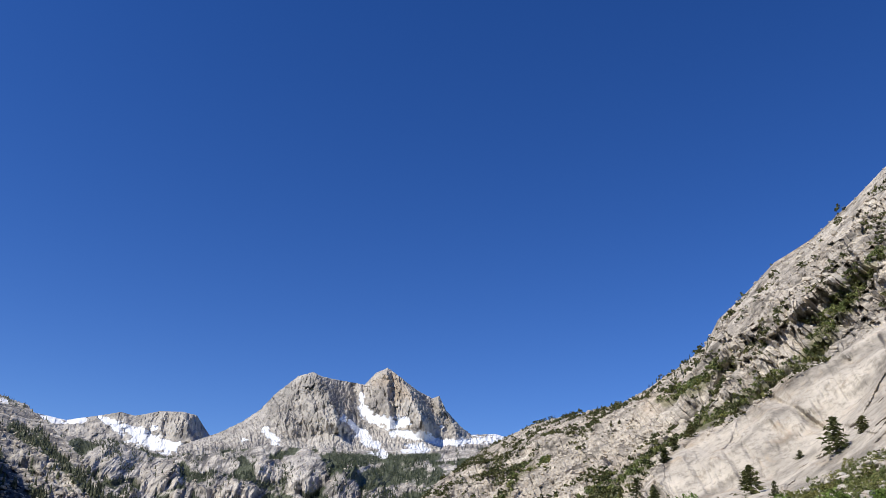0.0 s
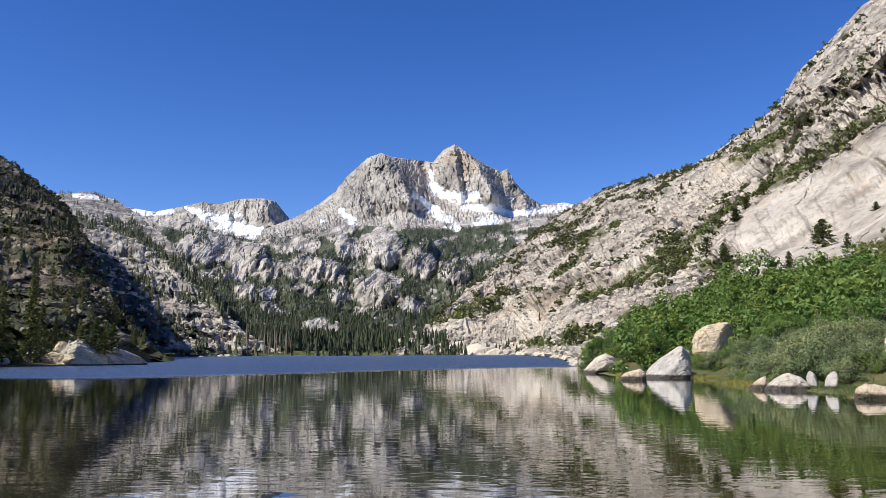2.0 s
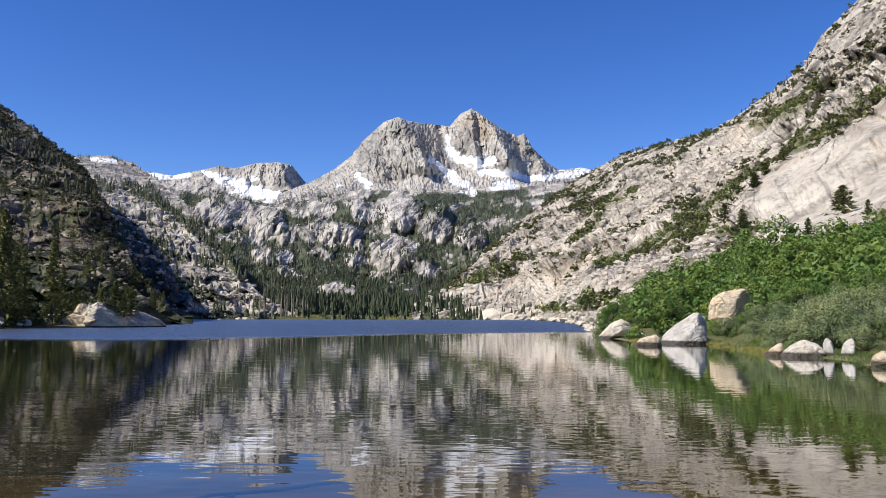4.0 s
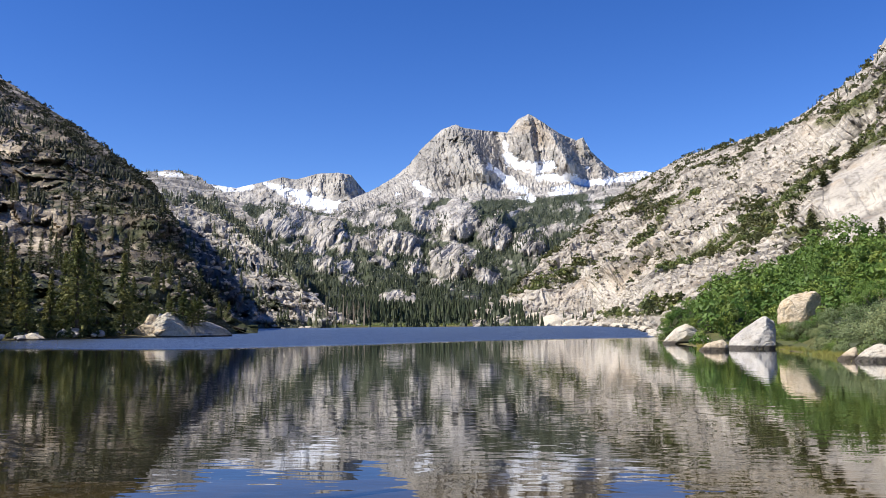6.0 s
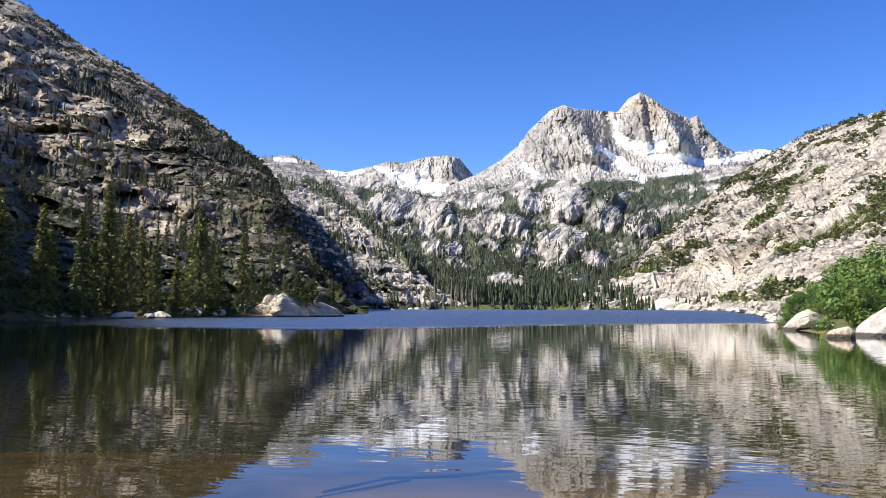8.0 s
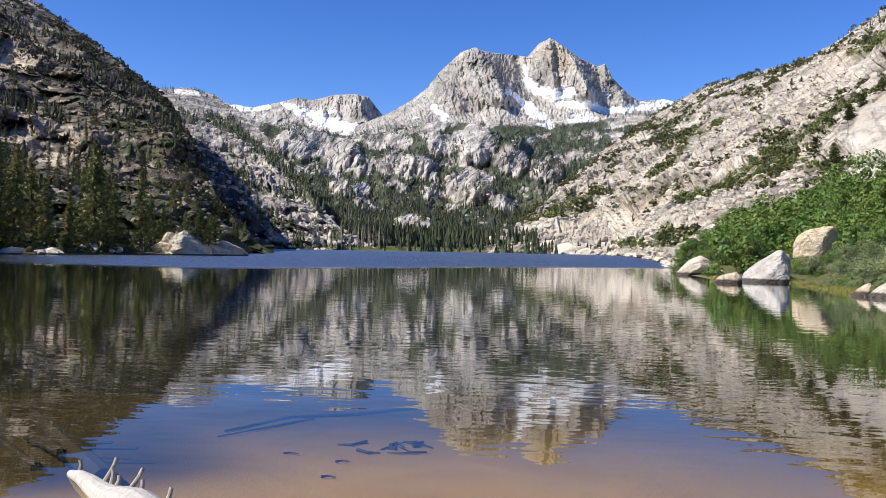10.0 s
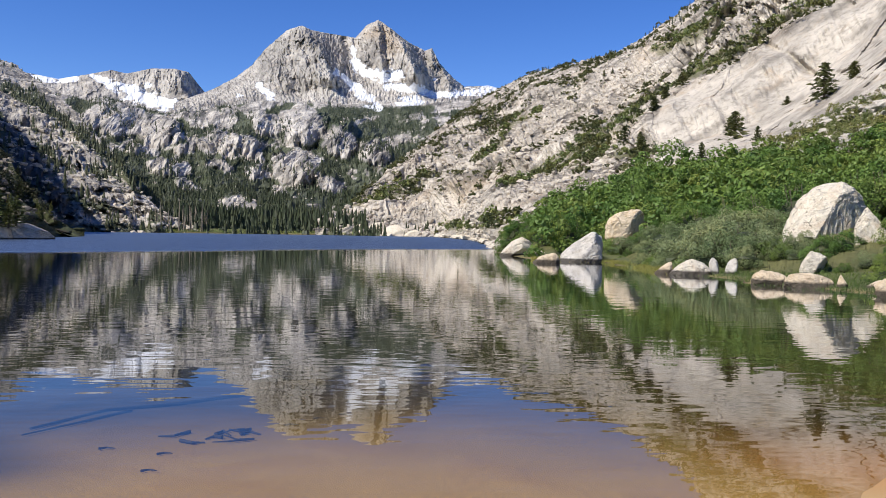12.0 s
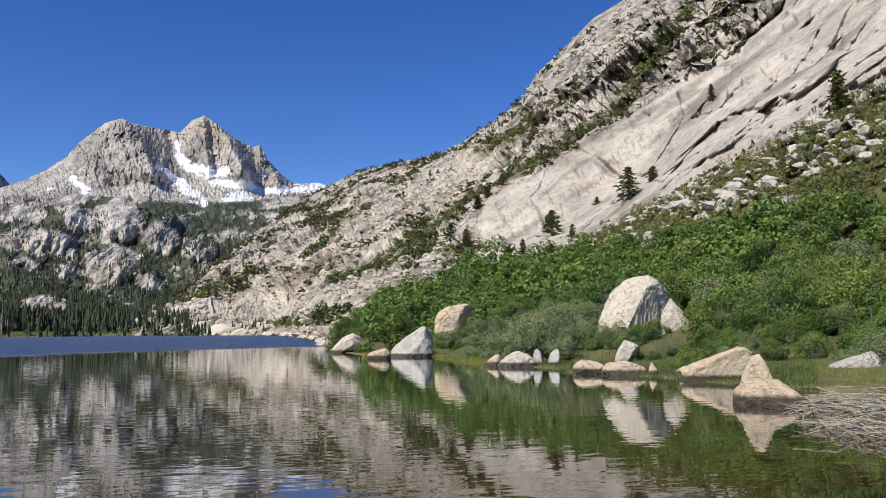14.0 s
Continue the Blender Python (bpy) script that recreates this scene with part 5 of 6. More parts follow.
# ---- conifers ----
def conifer(h, width, seed, whorls=36, tufts=13, label="", needles=NEEDLES):
    """A narrow lake-shore conifer: trunk, bare lower stem, drooping whorls of needle sprays with gaps."""
    rng = np.random.default_rng(seed)
    tree = empty("conifer")
    bend = rng.normal(size=2) * 0.01 * h
    zs = np.linspace(0, 1, 9)
    part("trunk", tube([(bend[0] * t * t, bend[1] * t * t, h * t) for t in zs], [0.02 * h * (1 - t) ** 0.8 + 0.012 for t in zs], 7), BARK, tree)
    c, al, ac = [], [], []
    for i in range(whorls):
        t = 0.1 + 0.9 * (i / whorls) ** 0.92
        reach = width * (1 - t) ** 0.75 * rng.uniform(0.65, 1.1) + 0.12
        for a in np.arange(7) * 0.9 + rng.uniform(0, 6.28):
            if rng.random() < 0.22:
                continue
            length = reach * rng.uniform(0.55, 1.15)
            out = np.array([math.cos(a), math.sin(a), 0])
            for q in np.linspace(0.15, 1, tufts):
                droop = -0.28 * length * q + 0.12 * length * q * q + rng.normal() * 0.06
                pos = out * length * q + np.array([bend[0] * t * t, bend[1] * t * t, h * t + droop])
                d = unit(out + np.array([0, 0, -0.25]) + rng.normal(size=3) * 0.5)
                s = rng.uniform(0.22, 0.4) * (0.6 + 0.6 * reach / width)
                c.append(pos + rng.normal(size=3) * 0.08)
                al.append(d * s)
                ac.append(unit(np.cross(d, rng.normal(size=3))) * s * 0.5)
    part("crown", cards(np.array(c), np.array(al), np.array(ac)), needles, tree)
    return tagged(tree, label or "tall narrow dark green conifer on the lake shore", "tree", "conifers on the left shore")


def place_tree(kind, x, y, z, scale, turn):
    ob = copy_thing(kind, pose(x, y, z, 0, 0, turn))
    ob.matrix_basis = pose(x, y, z, 0, 0, turn) @ Matrix.Diagonal((scale, scale, scale, 1))
    return ob


KINDS = [conifer(15, 3.2, 11, needles=NEEDLES_SHORE), conifer(15, 2.8, 12, 34, needles=NEEDLES_SHORE), conifer(13, 3.3, 13, 30, needles=NEEDLES_SHORE), conifer(14, 2.6, 14, 34, 13, needles=NEEDLES_SHORE)]
HERE = [(-44.6, 9.2, 106), (-43.6, 6.6, 110), (-42.6, 7.4, 118), (-40.2, 6.6, 112), (-39.7, 5.4, 116), (-37.8, 6.1, 113), (-37.2, 4.6, 118), (-36.3, 8.1, 120), (-35.4, 4.8, 124), (-35.0, 6.1, 118), (-33.3, 4.2, 122),
        (-32.0, 3.5, 124), (-30.4, 6.8, 122), (-29.7, 4.6, 128), (-29.2, 4.3, 125), (-27.6, 4.9, 124), (-27.0, 3.4, 130), (-26.2, 2.6, 130), (-32.4, 0.6, 116), (-39.4, 0.5, 112), (-38.9, 0.3, 113), (-31.1, 5.0, 126), (-34.1, 5.4, 132)]
rng = np.random.default_rng(5)
for k, (az, top, r) in enumerate(HERE):
    z = 0.1 + 0.06 * max(r - 112, 0)
    h = 1.7 + r * math.tan(radians(top)) - z
    kind = KINDS[k % 4]
    s = h / (15, 15, 13, 14)[k % 4]
    ob = place_tree(kind, r * math.sin(radians(az)), r * math.cos(radians(az)), z - 0.2, s, rng.uniform(0, 360))
    if h < 4:
        tagged(ob, "young conifer at the water's edge")
for k in range(12):
    az = rng.uniform(-26, -20.8)
    p = find(left_grid, az, rng.uniform(0.3, np.interp(az, [-26, -23, -20.8], [3.5, 2.0, 0.5])))
    tagged(place_tree(KINDS[k % 4], p.x, p.y, p.z - 0.3, rng.uniform(0.16, 0.34), 50 * k), "small conifer on the dark rocky spur", group="conifers on the dark hillside")
# bushy pine on the outcrop
for az, r, h, z in ((-23.9, 127.0, 4.6, 2.3), (-22.9, 128, 4.2, 2.0), (-24.7, 127, 3.2, 2.6), (-23.3, 126.4, 3.4, 1.5)):
    ob = place_tree(KINDS[2], r * math.sin(radians(az)), r * math.cos(radians(az)), z, h / 13, 40 * r)
    ob.scale = (h / 13 * 2.0, h / 13 * 2.0, h / 13)
    tagged(ob, "bushy stunted pine growing on the rock outcrop")

# conifers up the dark hillside
AZL, ELL = left_grid["az"], left_grid["el"]
HILL = [conifer(14, 2.4, 17, 24, 7), conifer(14, 2.9, 18, 20, 8), conifer(14, 2.0, 19, 24, 7)]
clump = np.clip(0.25 + fbm(left_grid["P"] * 0.02, 2, 0.5, 91), 0, 1)
w_left = clump * (1 - 0.65 * smooth01(-AZL, 38, 41) * smooth01(ELL, 8, 10)) * (AZL > -50) * smooth01(ELL, 0.8, 1.6)
hill_spots = scatter(left_grid, w_left, 190, rng, 135, 420)
for k, p in enumerate(hill_spots):
    s = rng.uniform(0.25, 0.6)
    ob = place_tree(HILL[k % 3], p[0], p[1], p[2] - 0.4, s, rng.uniform(0, 360))
    tagged(ob, "dark conifer on a granite ledge of the hillside", group="conifers on the dark hillside")
for k in KINDS + HILL:
    for o in (*k.children_recursive, k):
        bpy.data.objects.remove(o)


def low_conifer(p, h, rng, tiers=4, sides=6):
    """A small conifer far off: stacked ragged skirts."""
    w = h * rng.uniform(0.13, 0.2)
    v, f = [], []
    for i in range(tiers):
        z0, z1 = h * (0.08 + 0.8 * i / tiers), h * min(1.0, 0.08 + 0.8 * i / tiers + 0.42)
        rad = w * (1 - 0.82 * i / tiers) * rng.uniform(0.8, 1.2)
        at = len(v)
        a0 = rng.uniform(0, 6.28)
        for k in range(sides):
            a = a0 + 6.283 * k / sides
            q = rad * rng.uniform(0.55, 1.25)
            v.append((p[0] + q * math.cos(a), p[1] + q * math.sin(a), p[2] + z0 + rng.uniform(-0.05, 0.05) * h))
        v.append((p[0], p[1], p[2] + z1))
        f += [(at + k, at + (k + 1) % sides, at + sides) for k in range(sides)]
    return np.array(v), np.array(f)


def far_forest(name, spots, lo, hi, label, mat=NEEDLES_FAR, tiers=4):
    rng = np.random.default_rng(len(spots))
    ob = mesh_object(name, *joined([low_conifer(p, rng.uniform(lo, hi), rng, tiers) for p in spots]), mat, smooth=False)
    return tagged(ob, label, "forest", kind="stuff")


cluster = lambda g, s, k: np.clip(0.35 + 0.9 * fbm(g["P"] * s, 3, 0.6, k), 0, 1)
w_head = smooth01(forest_density(head_grid["az"], head_grid["el"]) + 1.0 * fbm(face(head_grid["az"], head_grid["el"], 0.6, 0.8), 4, 0.65, 25), 0.2, 0.75) + 0.12 * smooth01(fbm(face(head_grid["az"], head_grid["el"], 1.2, 1.6), 3, 0.6, 28), 0.25, 0.5) * (head_grid["el"] < 8.2)
far_forest("valley_forest", scatter(head_grid, w_head, 19000, rng), 3.5, 10, "dark conifer forest across the head of the valley", tiers=3)
near_row = smooth01(band(head_grid["az"], head_grid["el"], [(-13, 0.25, 0.45), (-7, 0.25, 0.5), (-0.5, 0.25, 0.5)]), 0, 0.5)
far_forest("shoreline_forest", scatter(head_grid, near_row, 1100, rng), 8, 15, "dense dark conifers behind the far meadow", tiers=6)
w_sh = shoulder_woods(shoulder_grid["az"], shoulder_grid["el"]) ** 1.5 + 0.01
far_forest("shoulder_forest", scatter(shoulder_grid, w_sh, 900, rng), 3, 9, "scattered dark conifers on the pale hillside", tiers=5)
w_lf = (1 - 0.65 * smooth01(-AZL, 38, 41) * smooth01(ELL, 8, 10)) * (0.1 + 0.9 * smooth01(1 - left_grid["s"], 0.04, 0.15)) * np.clip(fbm(left_grid["P"] * 0.013, 3, 0.6, 93) - 0.1, 0, 1) * (AZL > -50) * (ELL > 3)
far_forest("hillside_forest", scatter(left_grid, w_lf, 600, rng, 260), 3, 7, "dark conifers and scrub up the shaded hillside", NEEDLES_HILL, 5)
# Denser on the right flank, where dark scrub also deepens that face's shade.
w_fl = (0.25 + 3 * smooth01(AZL, -28, -25) + smooth01(AZL, -37, -30) + smooth01(left_grid["s"], 0.8, 0.95)) * np.clip(0.25 + fbm(left_grid["P"] * np.array([0.03, 0.03, 0.12]), 3, 0.6, 97), 0, 1) * (AZL > -50) * (ELL > 1)
HILL_SCRUB = scatter(left_grid, w_fl, 2600, rng, 130)
rim = (right_grid["s"] > 0.9) * 1.0 * (right_grid["az"] < 24) + 0.25 * (right_grid["az"] < 16) * cluster(right_grid, 0.01, 37) ** 2
far_forest("ridge_trees", scatter(right_grid, rim, 190, rng, 250), 2.5, 6.5, "small dark conifers along the sunlit ridge", tiers=4)

# dead trunks by the far meadow
snag = empty("dead_tree")
part("trunk", tube([(0, 0, -0.5), (0.1, 0, 6), (0.05, 0.1, 12), (0.2, 0.1, 16)], [0.3, 0.24, 0.15, 0.04], 6), GREYWOOD, snag)
for z, a in ((7, 0.3), (9, 2.2), (10.5, 4.1), (12, 1.0), (13, 5.3)):
    part("limb", tube([(0.1, 0, z), (0.1 + 1.1 * math.cos(a), 1.1 * math.sin(a), z + 0.3)], [0.07, 0.02], 4), GREYWOOD, snag)
tagged(snag, "bare grey dead conifer trunk by the far meadow", "dead tree", "dead trunks by the meadow")
for k in range(46):
    az, r = rng.uniform(-16.8, -11.2), rng.uniform(432, 470)
    s = rng.uniform(0.55, 1.05)
    ob = copy_thing(snag, pose(0, 0, 0))
    ob.matrix_basis = pose(r * math.sin(radians(az)), r * math.cos(radians(az)), 0.5, rng.normal() * 2, rng.normal() * 2, rng.uniform(0, 360)) @ Matrix.Diagonal((s, s, s, 1))
for o in (*snag.children_recursive, snag):
    bpy.data.objects.remove(o)


# ---- bushes on the right bank ----
def leaf_mass(height, spread, seed, n, size, clumps=24):
    """Leaves in rounded clumps over a dome, each leaf turned outwards from its clump, with gaps between the clumps."""
    rng = np.random.default_rng(seed)
    c, out = [], []
    each = n // clumps
    for _ in range(clumps):
        a, sp = rng.uniform(0, 6.28), rng.random()
        d = np.array([math.sqrt(1 - sp * sp) * math.cos(a), math.sqrt(1 - sp * sp) * math.sin(a), sp])
        mid = d * np.array([spread * 0.78, spread * 0.78, height * 0.8]) * rng.uniform(0.62, 1.0) + np.array([0, 0, 0.08 * height])
        rad = spread * rng.uniform(0.16, 0.34)
        way = unit(rng.normal(size=(each, 3)) + 0.7 * d)
        c.append(mid + way * np.array([rad, rad, rad * 0.85]) * rng.uniform(0.72, 1.1, (each, 1)))
        out.append(unit(way + 0.5 * rng.normal(size=(each, 3))))
    c, out = np.concatenate(c), np.concatenate(out)
    keep = c[:, 2] > 0.02 * height
    c, out = c[keep], out[keep]
    s = size * rng.uniform(0.7, 1.3, (len(c), 1))
    along = unit(np.cross(out, rng.normal(size=c.shape))) * s
    across = unit(np.cross(out, along)) * s * 0.6
    return cards(c, along * 1.1, across * 1.25)


def bush(name, height, spread, seed, mat, n, size, label, group):
    ob = empty(name)
    rng = np.random.default_rng(seed)
    for _ in range(4):
        a = rng.uniform(0, 6.28)
        q = spread * rng.uniform(0.2, 0.55)
        part("stem", tube([(0.1 * math.cos(a), 0.1 * math.sin(a), -0.2), (q * 0.6 * math.cos(a), q * 0.6 * math.sin(a), height * 0.35), (q * math.cos(a), q * math.sin(a), height * 0.75)], [0.035, 0.025, 0.01], 3), STEM, ob)
    # Added dark solid fills the gaps, standing in for shade among the leaves.
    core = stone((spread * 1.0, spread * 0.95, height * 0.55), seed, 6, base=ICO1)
    part("core", core, BUSH_SHADE, ob, "dark solid core painted as shade inside the bush")
    part("foliage", leaf_mass(height, spread, seed, n, size), mat, ob)
    return tagged(ob, label, "bush", group)


GB = "bushes on the right bank"
BUSHES = {"bright": [bush("bush", 2.0, 1.7, 21 + k, LEAF_BRIGHT, 3200, 0.05, "bright green leafy bush on the lake bank", GB) for k in range(3)],
          "green": [bush("bush", 2.6, 1.7, 31 + k, LEAF_GREEN, 3200, 0.056, "deep green broad-leaved bush above the bank", GB) for k in range(3)],
          "willow": [bush("willow_bush", 1.9, 1.8, 41 + k, LEAF_WILLOW, 3400, 0.042, "grey-green rounded willow bush near the water", GB) for k in range(3)],
          "heath": [bush("low_shrub", 0.8, 1.3, 51 + k, LEAF_HEATH, 700, 0.09, "low olive-green heath shrub on the slope", "low shrubs on the slope") for k in range(2)]}
STONES_AT = [(o.matrix_world.translation.copy(), max(o.dimensions[:2]) * 0.5) for o in scene.collection.objects if o.name.startswith("boulder")]


def in_front_of_stone(p):
    """Keeps stones clear: no bush on one, nor just on the beach side of one."""
    for c, w in STONES_AT:
        u = Vector((c.x, c.y, 0))
        d = u.length
        u.normalize()
        q = Vector((p[0], p[1], 0))
        along, side = q.dot(u), q.x * u.y - q.y * u.x
        if -(w + 4.0) < side < w + 1.7 and d - 6.0 - w < along < d + w * 0.6:
            return True
    return False


AZR, ELR = right_grid["az"], right_grid["el"]
w_brush = brush_mask(AZR, ELR) * (AZR < 50) * smooth01(AZR, 11.2, 13.4)
placed = 0
for p in scatter(right_grid, w_brush, 1900, rng, 26, 75):
    az, r = math.degrees(math.atan2(p[0], p[1])), math.hypot(p[0], p[1])
    edge = -shore_distance(np.array([p[0]]), np.array([p[1]]))[0]
    if placed >= 330 or edge < 0.8 or (az > 33 and edge < 2.0 + (az - 33) * 0.12):
        continue
    pick = rng.random()
    if edge < 9 and 18 < az < 30:
        kind, s = "willow", rng.uniform(0.75, 1.15)
    elif az < 24:
        kind, s = ("green" if pick < 0.7 else "bright"), rng.uniform(0.5, 1.3)
    else:
        kind, s = ("bright" if pick < 0.3 + 0.025 * (az - 24) else "green" if pick < 0.85 else "willow"), rng.uniform(0.45, 1.5)
    if edge < 3.5 or (az > 31 and edge < 9):
        s *= 0.6
    if in_front_of_stone(p):
        if edge < 2.5 or math.hypot(p[0], p[1]) > 58:
            continue
        s *= 0.38
    place_tree(BUSHES[kind][int(rng.integers(3))], p[0], p[1], p[2] - 0.1, s, rng.uniform(0, 360))
    placed += 1


for k, (az, r, s) in enumerate([(15.2, 74, 1.0), (16.4, 78, 1.3), (17.2, 80, 1.4), (18.3, 78, 1.9), (19.2, 72, 1.3), (20.6, 62, 1.2), (21.3, 58, 1.2), (22.6, 60, 1.1), (24.6, 56, 1.1), (33.6, 56, 1.6), (36.5, 58, 1.5), (39, 60, 1.6)]):
    i = int(np.argmin(np.abs(AZR[:, 0] - az)))
    row = right_grid["P"][i, :right_grid["front"]]
    p = row[int(np.argmin(np.abs(np.hypot(row[:, 0], row[:, 1]) - r)))]
    ob = place_tree(BUSHES["green"][k % 3], p[0], p[1], p[2] - 0.2, s, 67 * k)
    ob.scale = (s * 0.75, s * 0.75, s)
    tagged(ob, "tall deep green thicket rising above the brush")


for k, (az, r, s, kind) in enumerate([(20.6, 46, 1.0, "willow"), (21.5, 43.5, 1.1, "willow"), (22.6, 42.4, 1.0, "willow"), (23.6, 44, 1.25, "willow"), (24.6, 42, 1.05, "willow"), (25.6, 43.5, 1.2, "willow"), (26.6, 42, 0.95, "willow"),
                                       (27.4, 41, 0.6, "bright"), (28.6, 43.5, 0.5, "willow"), (30.2, 43.5, 0.45, "bright"), (31.4, 41, 0.45, "green"), (34.9, 42, 0.9, "bright"), (36.2, 41, 0.9, "green"),
                                       (16.7, 59.5, 0.85, "bright"), (17.7, 59, 0.85, "willow"), (18.7, 59.5, 0.85, "bright"), (19.3, 60, 0.75, "green"), (15.8, 63, 0.8, "green"),
                                       (9.2, 79, 0.6, "bright"), (9.5, 84, 0.8, "green"), (9.7, 92, 0.9, "bright"), (10.2, 86, 0.9, "green"), (10.4, 95, 1.0, "green"), (10.7, 80, 0.75, "bright"), (11.1, 85, 0.9, "green"), (11.6, 79, 0.8, "bright")]):
    i = int(np.argmin(np.abs(AZR[:, 0] - az)))
    row = right_grid["P"][i, :right_grid["front"]]
    p = row[int(np.argmin(np.abs(np.hypot(row[:, 0], row[:, 1]) - r)))]
    place_tree(BUSHES[kind][k % 3], p[0], p[1], p[2] - 0.1, s, 53 * k)


def fill_bushes(n, az0, az1, out0, out1, lo, hi):
    """Small bushes close to the waterline, clear of the stones."""
    for _ in range(n):
        az = rng.uniform(az0, az1)
        r = np.interp(az, [19.6, 23.6, 26.2, 30.7, 34, 38, 44, 52], [42, 38, 33, 30, 28, 25.5, 25, 22]) + rng.uniform(out0, out1)
        i = int(np.argmin(np.abs(AZR[:, 0] - az)))
        row = right_grid["P"][i, :right_grid["front"]]
        p = row[int(np.argmin(np.abs(np.hypot(row[:, 0], row[:, 1]) - r)))]
        if in_front_of_stone(p):
            continue
        kind = ("willow", "bright", "green")[int(rng.choice(3, p=[0.45, 0.35, 0.2]))]
        place_tree(BUSHES[kind][int(rng.integers(3))], p[0], p[1], p[2] - 0.1, rng.uniform(lo, hi), rng.uniform(0, 360))


fill_bushes(70, 24, 34, 1.5, 14, 0.35, 0.55)
fill_bushes(40, 34, 50, 3.0, 14, 0.4, 0.75)
fill_bushes(20, 12.6, 24, 1.5, 8, 0.4, 0.7)


def brush_stuff(name, spots, sizes, n, leaf, mat, label, category="brush"):
    kinds = [leaf_mass(1.0, 0.9, 70 + k, n, leaf, 9) for k in range(5)]
    rng = np.random.default_rng(len(spots))
    pieces = []
    for p, s in zip(spots, sizes):
        v, f = kinds[int(rng.integers(5))]
        a = rng.uniform(0, 6.28)
        ca, sa = math.cos(a) * s, math.sin(a) * s
        pieces.append((np.stack([v[:, 0] * ca - v[:, 1] * sa, v[:, 0] * sa + v[:, 1] * ca, v[:, 2] * s * rng.uniform(0.7, 1.1)], -1) + p, f))
    return tagged(mesh_object(name, *joined(pieces), mat, smooth=False), label, category, kind="stuff")


low = np.interp(AZR, [8, 20, 30, 40, 50], [3.4, 4.2, 5.2, 6.2, 7.0])
spots = scatter(right_grid, w_brush * smooth01(low - ELR, -0.5, 0.5), 420, rng, 62, 140)
brush_stuff("hillside_brush", spots[:210], rng.uniform(1.2, 4.2, 210), 720, 0.046, LEAF_GREEN, "deep green brush covering the lower slope")
brush_stuff("hillside_brush", spots[210:], rng.uniform(1.0, 3.2, 210), 720, 0.046, LEAF_BRIGHT, "bright green brush covering the lower slope")
spots = scatter(right_grid, w_brush * smooth01(ELR - low, -0.8, 0.4) * (AZR > 22), 1300, rng, 70, 150)
brush_stuff("heath", spots, rng.uniform(0.5, 1.05, 1300), 120, 0.095, LEAF_HEATH, "low olive heath spread over the slope under the slabs")
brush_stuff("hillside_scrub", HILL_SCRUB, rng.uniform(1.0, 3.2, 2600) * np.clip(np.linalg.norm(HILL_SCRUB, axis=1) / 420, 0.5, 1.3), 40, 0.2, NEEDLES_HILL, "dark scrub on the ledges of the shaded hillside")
strip_w = smooth01(green_strips(AZR, ELR), 0.2, 0.6)
spots = scatter(right_grid, strip_w, 900, rng, 130)
grown = lambda p: np.clip(np.linalg.norm(p, axis=1) / 330, 1, 2.4)
brush_stuff("scrub", spots, rng.uniform(1.6, 3.6, 900) * grown(spots), 110, 0.12, LEAF_SCRUB, "olive-green scrub in strips across the talus")
spots = scatter(right_grid, strip_w * (right_grid["N"][..., 2] > 0), 240, rng, 130)
crag_spots = scatter(right_grid, (0.8 + 0.8 * smooth01(18 - AZR, 0, 4) + 0.5 * smooth01(ELR, 12, 16)) * (1 - slab_mask(AZR, ELR)) * (1 - brush_mask(AZR, ELR)) * (1 - 0.93 * talus_mask(AZR, ELR)) * (1 - 0.6 * smooth01(AZR, 19, 23)) * np.clip(fbm(right_grid["P"] * 0.022, 3, 0.6, 95) - 0.05, 0, 1) * (AZR < 48), 2100, rng, 130)
brush_stuff("crag_scrub", crag_spots, rng.uniform(0.8, 3.8, 2100) * grown(crag_spots) ** 0.75, 38, 0.2, NEEDLES, "dark pine scrub dotted over the sunlit crags")
brush_stuff("dark_scrub", spots, rng.uniform(1.8, 4.0, 240) * grown(spots) ** 0.7, 150, 0.12, NEEDLES, "dark pine scrub in strips across the talus")
for kinds in BUSHES.values():
    for k in kinds:
        for o in (*k.children_recursive, k):
            bpy.data.objects.remove(o)

az = rng.uniform(-46, -24, 330)
r = np.interp(az, [-46, -44, -41, -37.7, -33, -29, -26.6, -24], [88, 91, 105, 112, 115, 122, 126, 130]) + rng.uniform(0.3, 17, 330)
x, y = r * np.sin(np.radians(az)), r * np.cos(np.radians(az))
hill = np.array([left_grid["P"][np.argmin(np.abs(AZL[:, 0] - a)), np.argmin(np.abs(np.hypot(*left_grid["P"][np.argmin(np.abs(AZL[:, 0] - a)), :140, :2].T) - q)), 2] for a, q in zip(az, r)])
spots = np.stack([x, y, np.maximum(hill, ground_height(x, y)[0])], -1)
brush_stuff("shore_scrub", spots[:200], rng.uniform(0.7, 1.9, 200), 220, 0.1, NEEDLES, "dark undergrowth beneath the shore conifers")
brush_stuff("shore_scrub", spots[200:], rng.uniform(0.5, 1.3, 130), 220, 0.1, LEAF_HEATH, "olive undergrowth beneath the shore conifers")

# stunted pines on the slabs
PINES = [conifer(5, 1.9, 15, 14, 7, "dark stunted pine rooted in the granite slab"), conifer(5, 1.6, 16, 14, 7, "dark stunted pine rooted in the granite slab")]
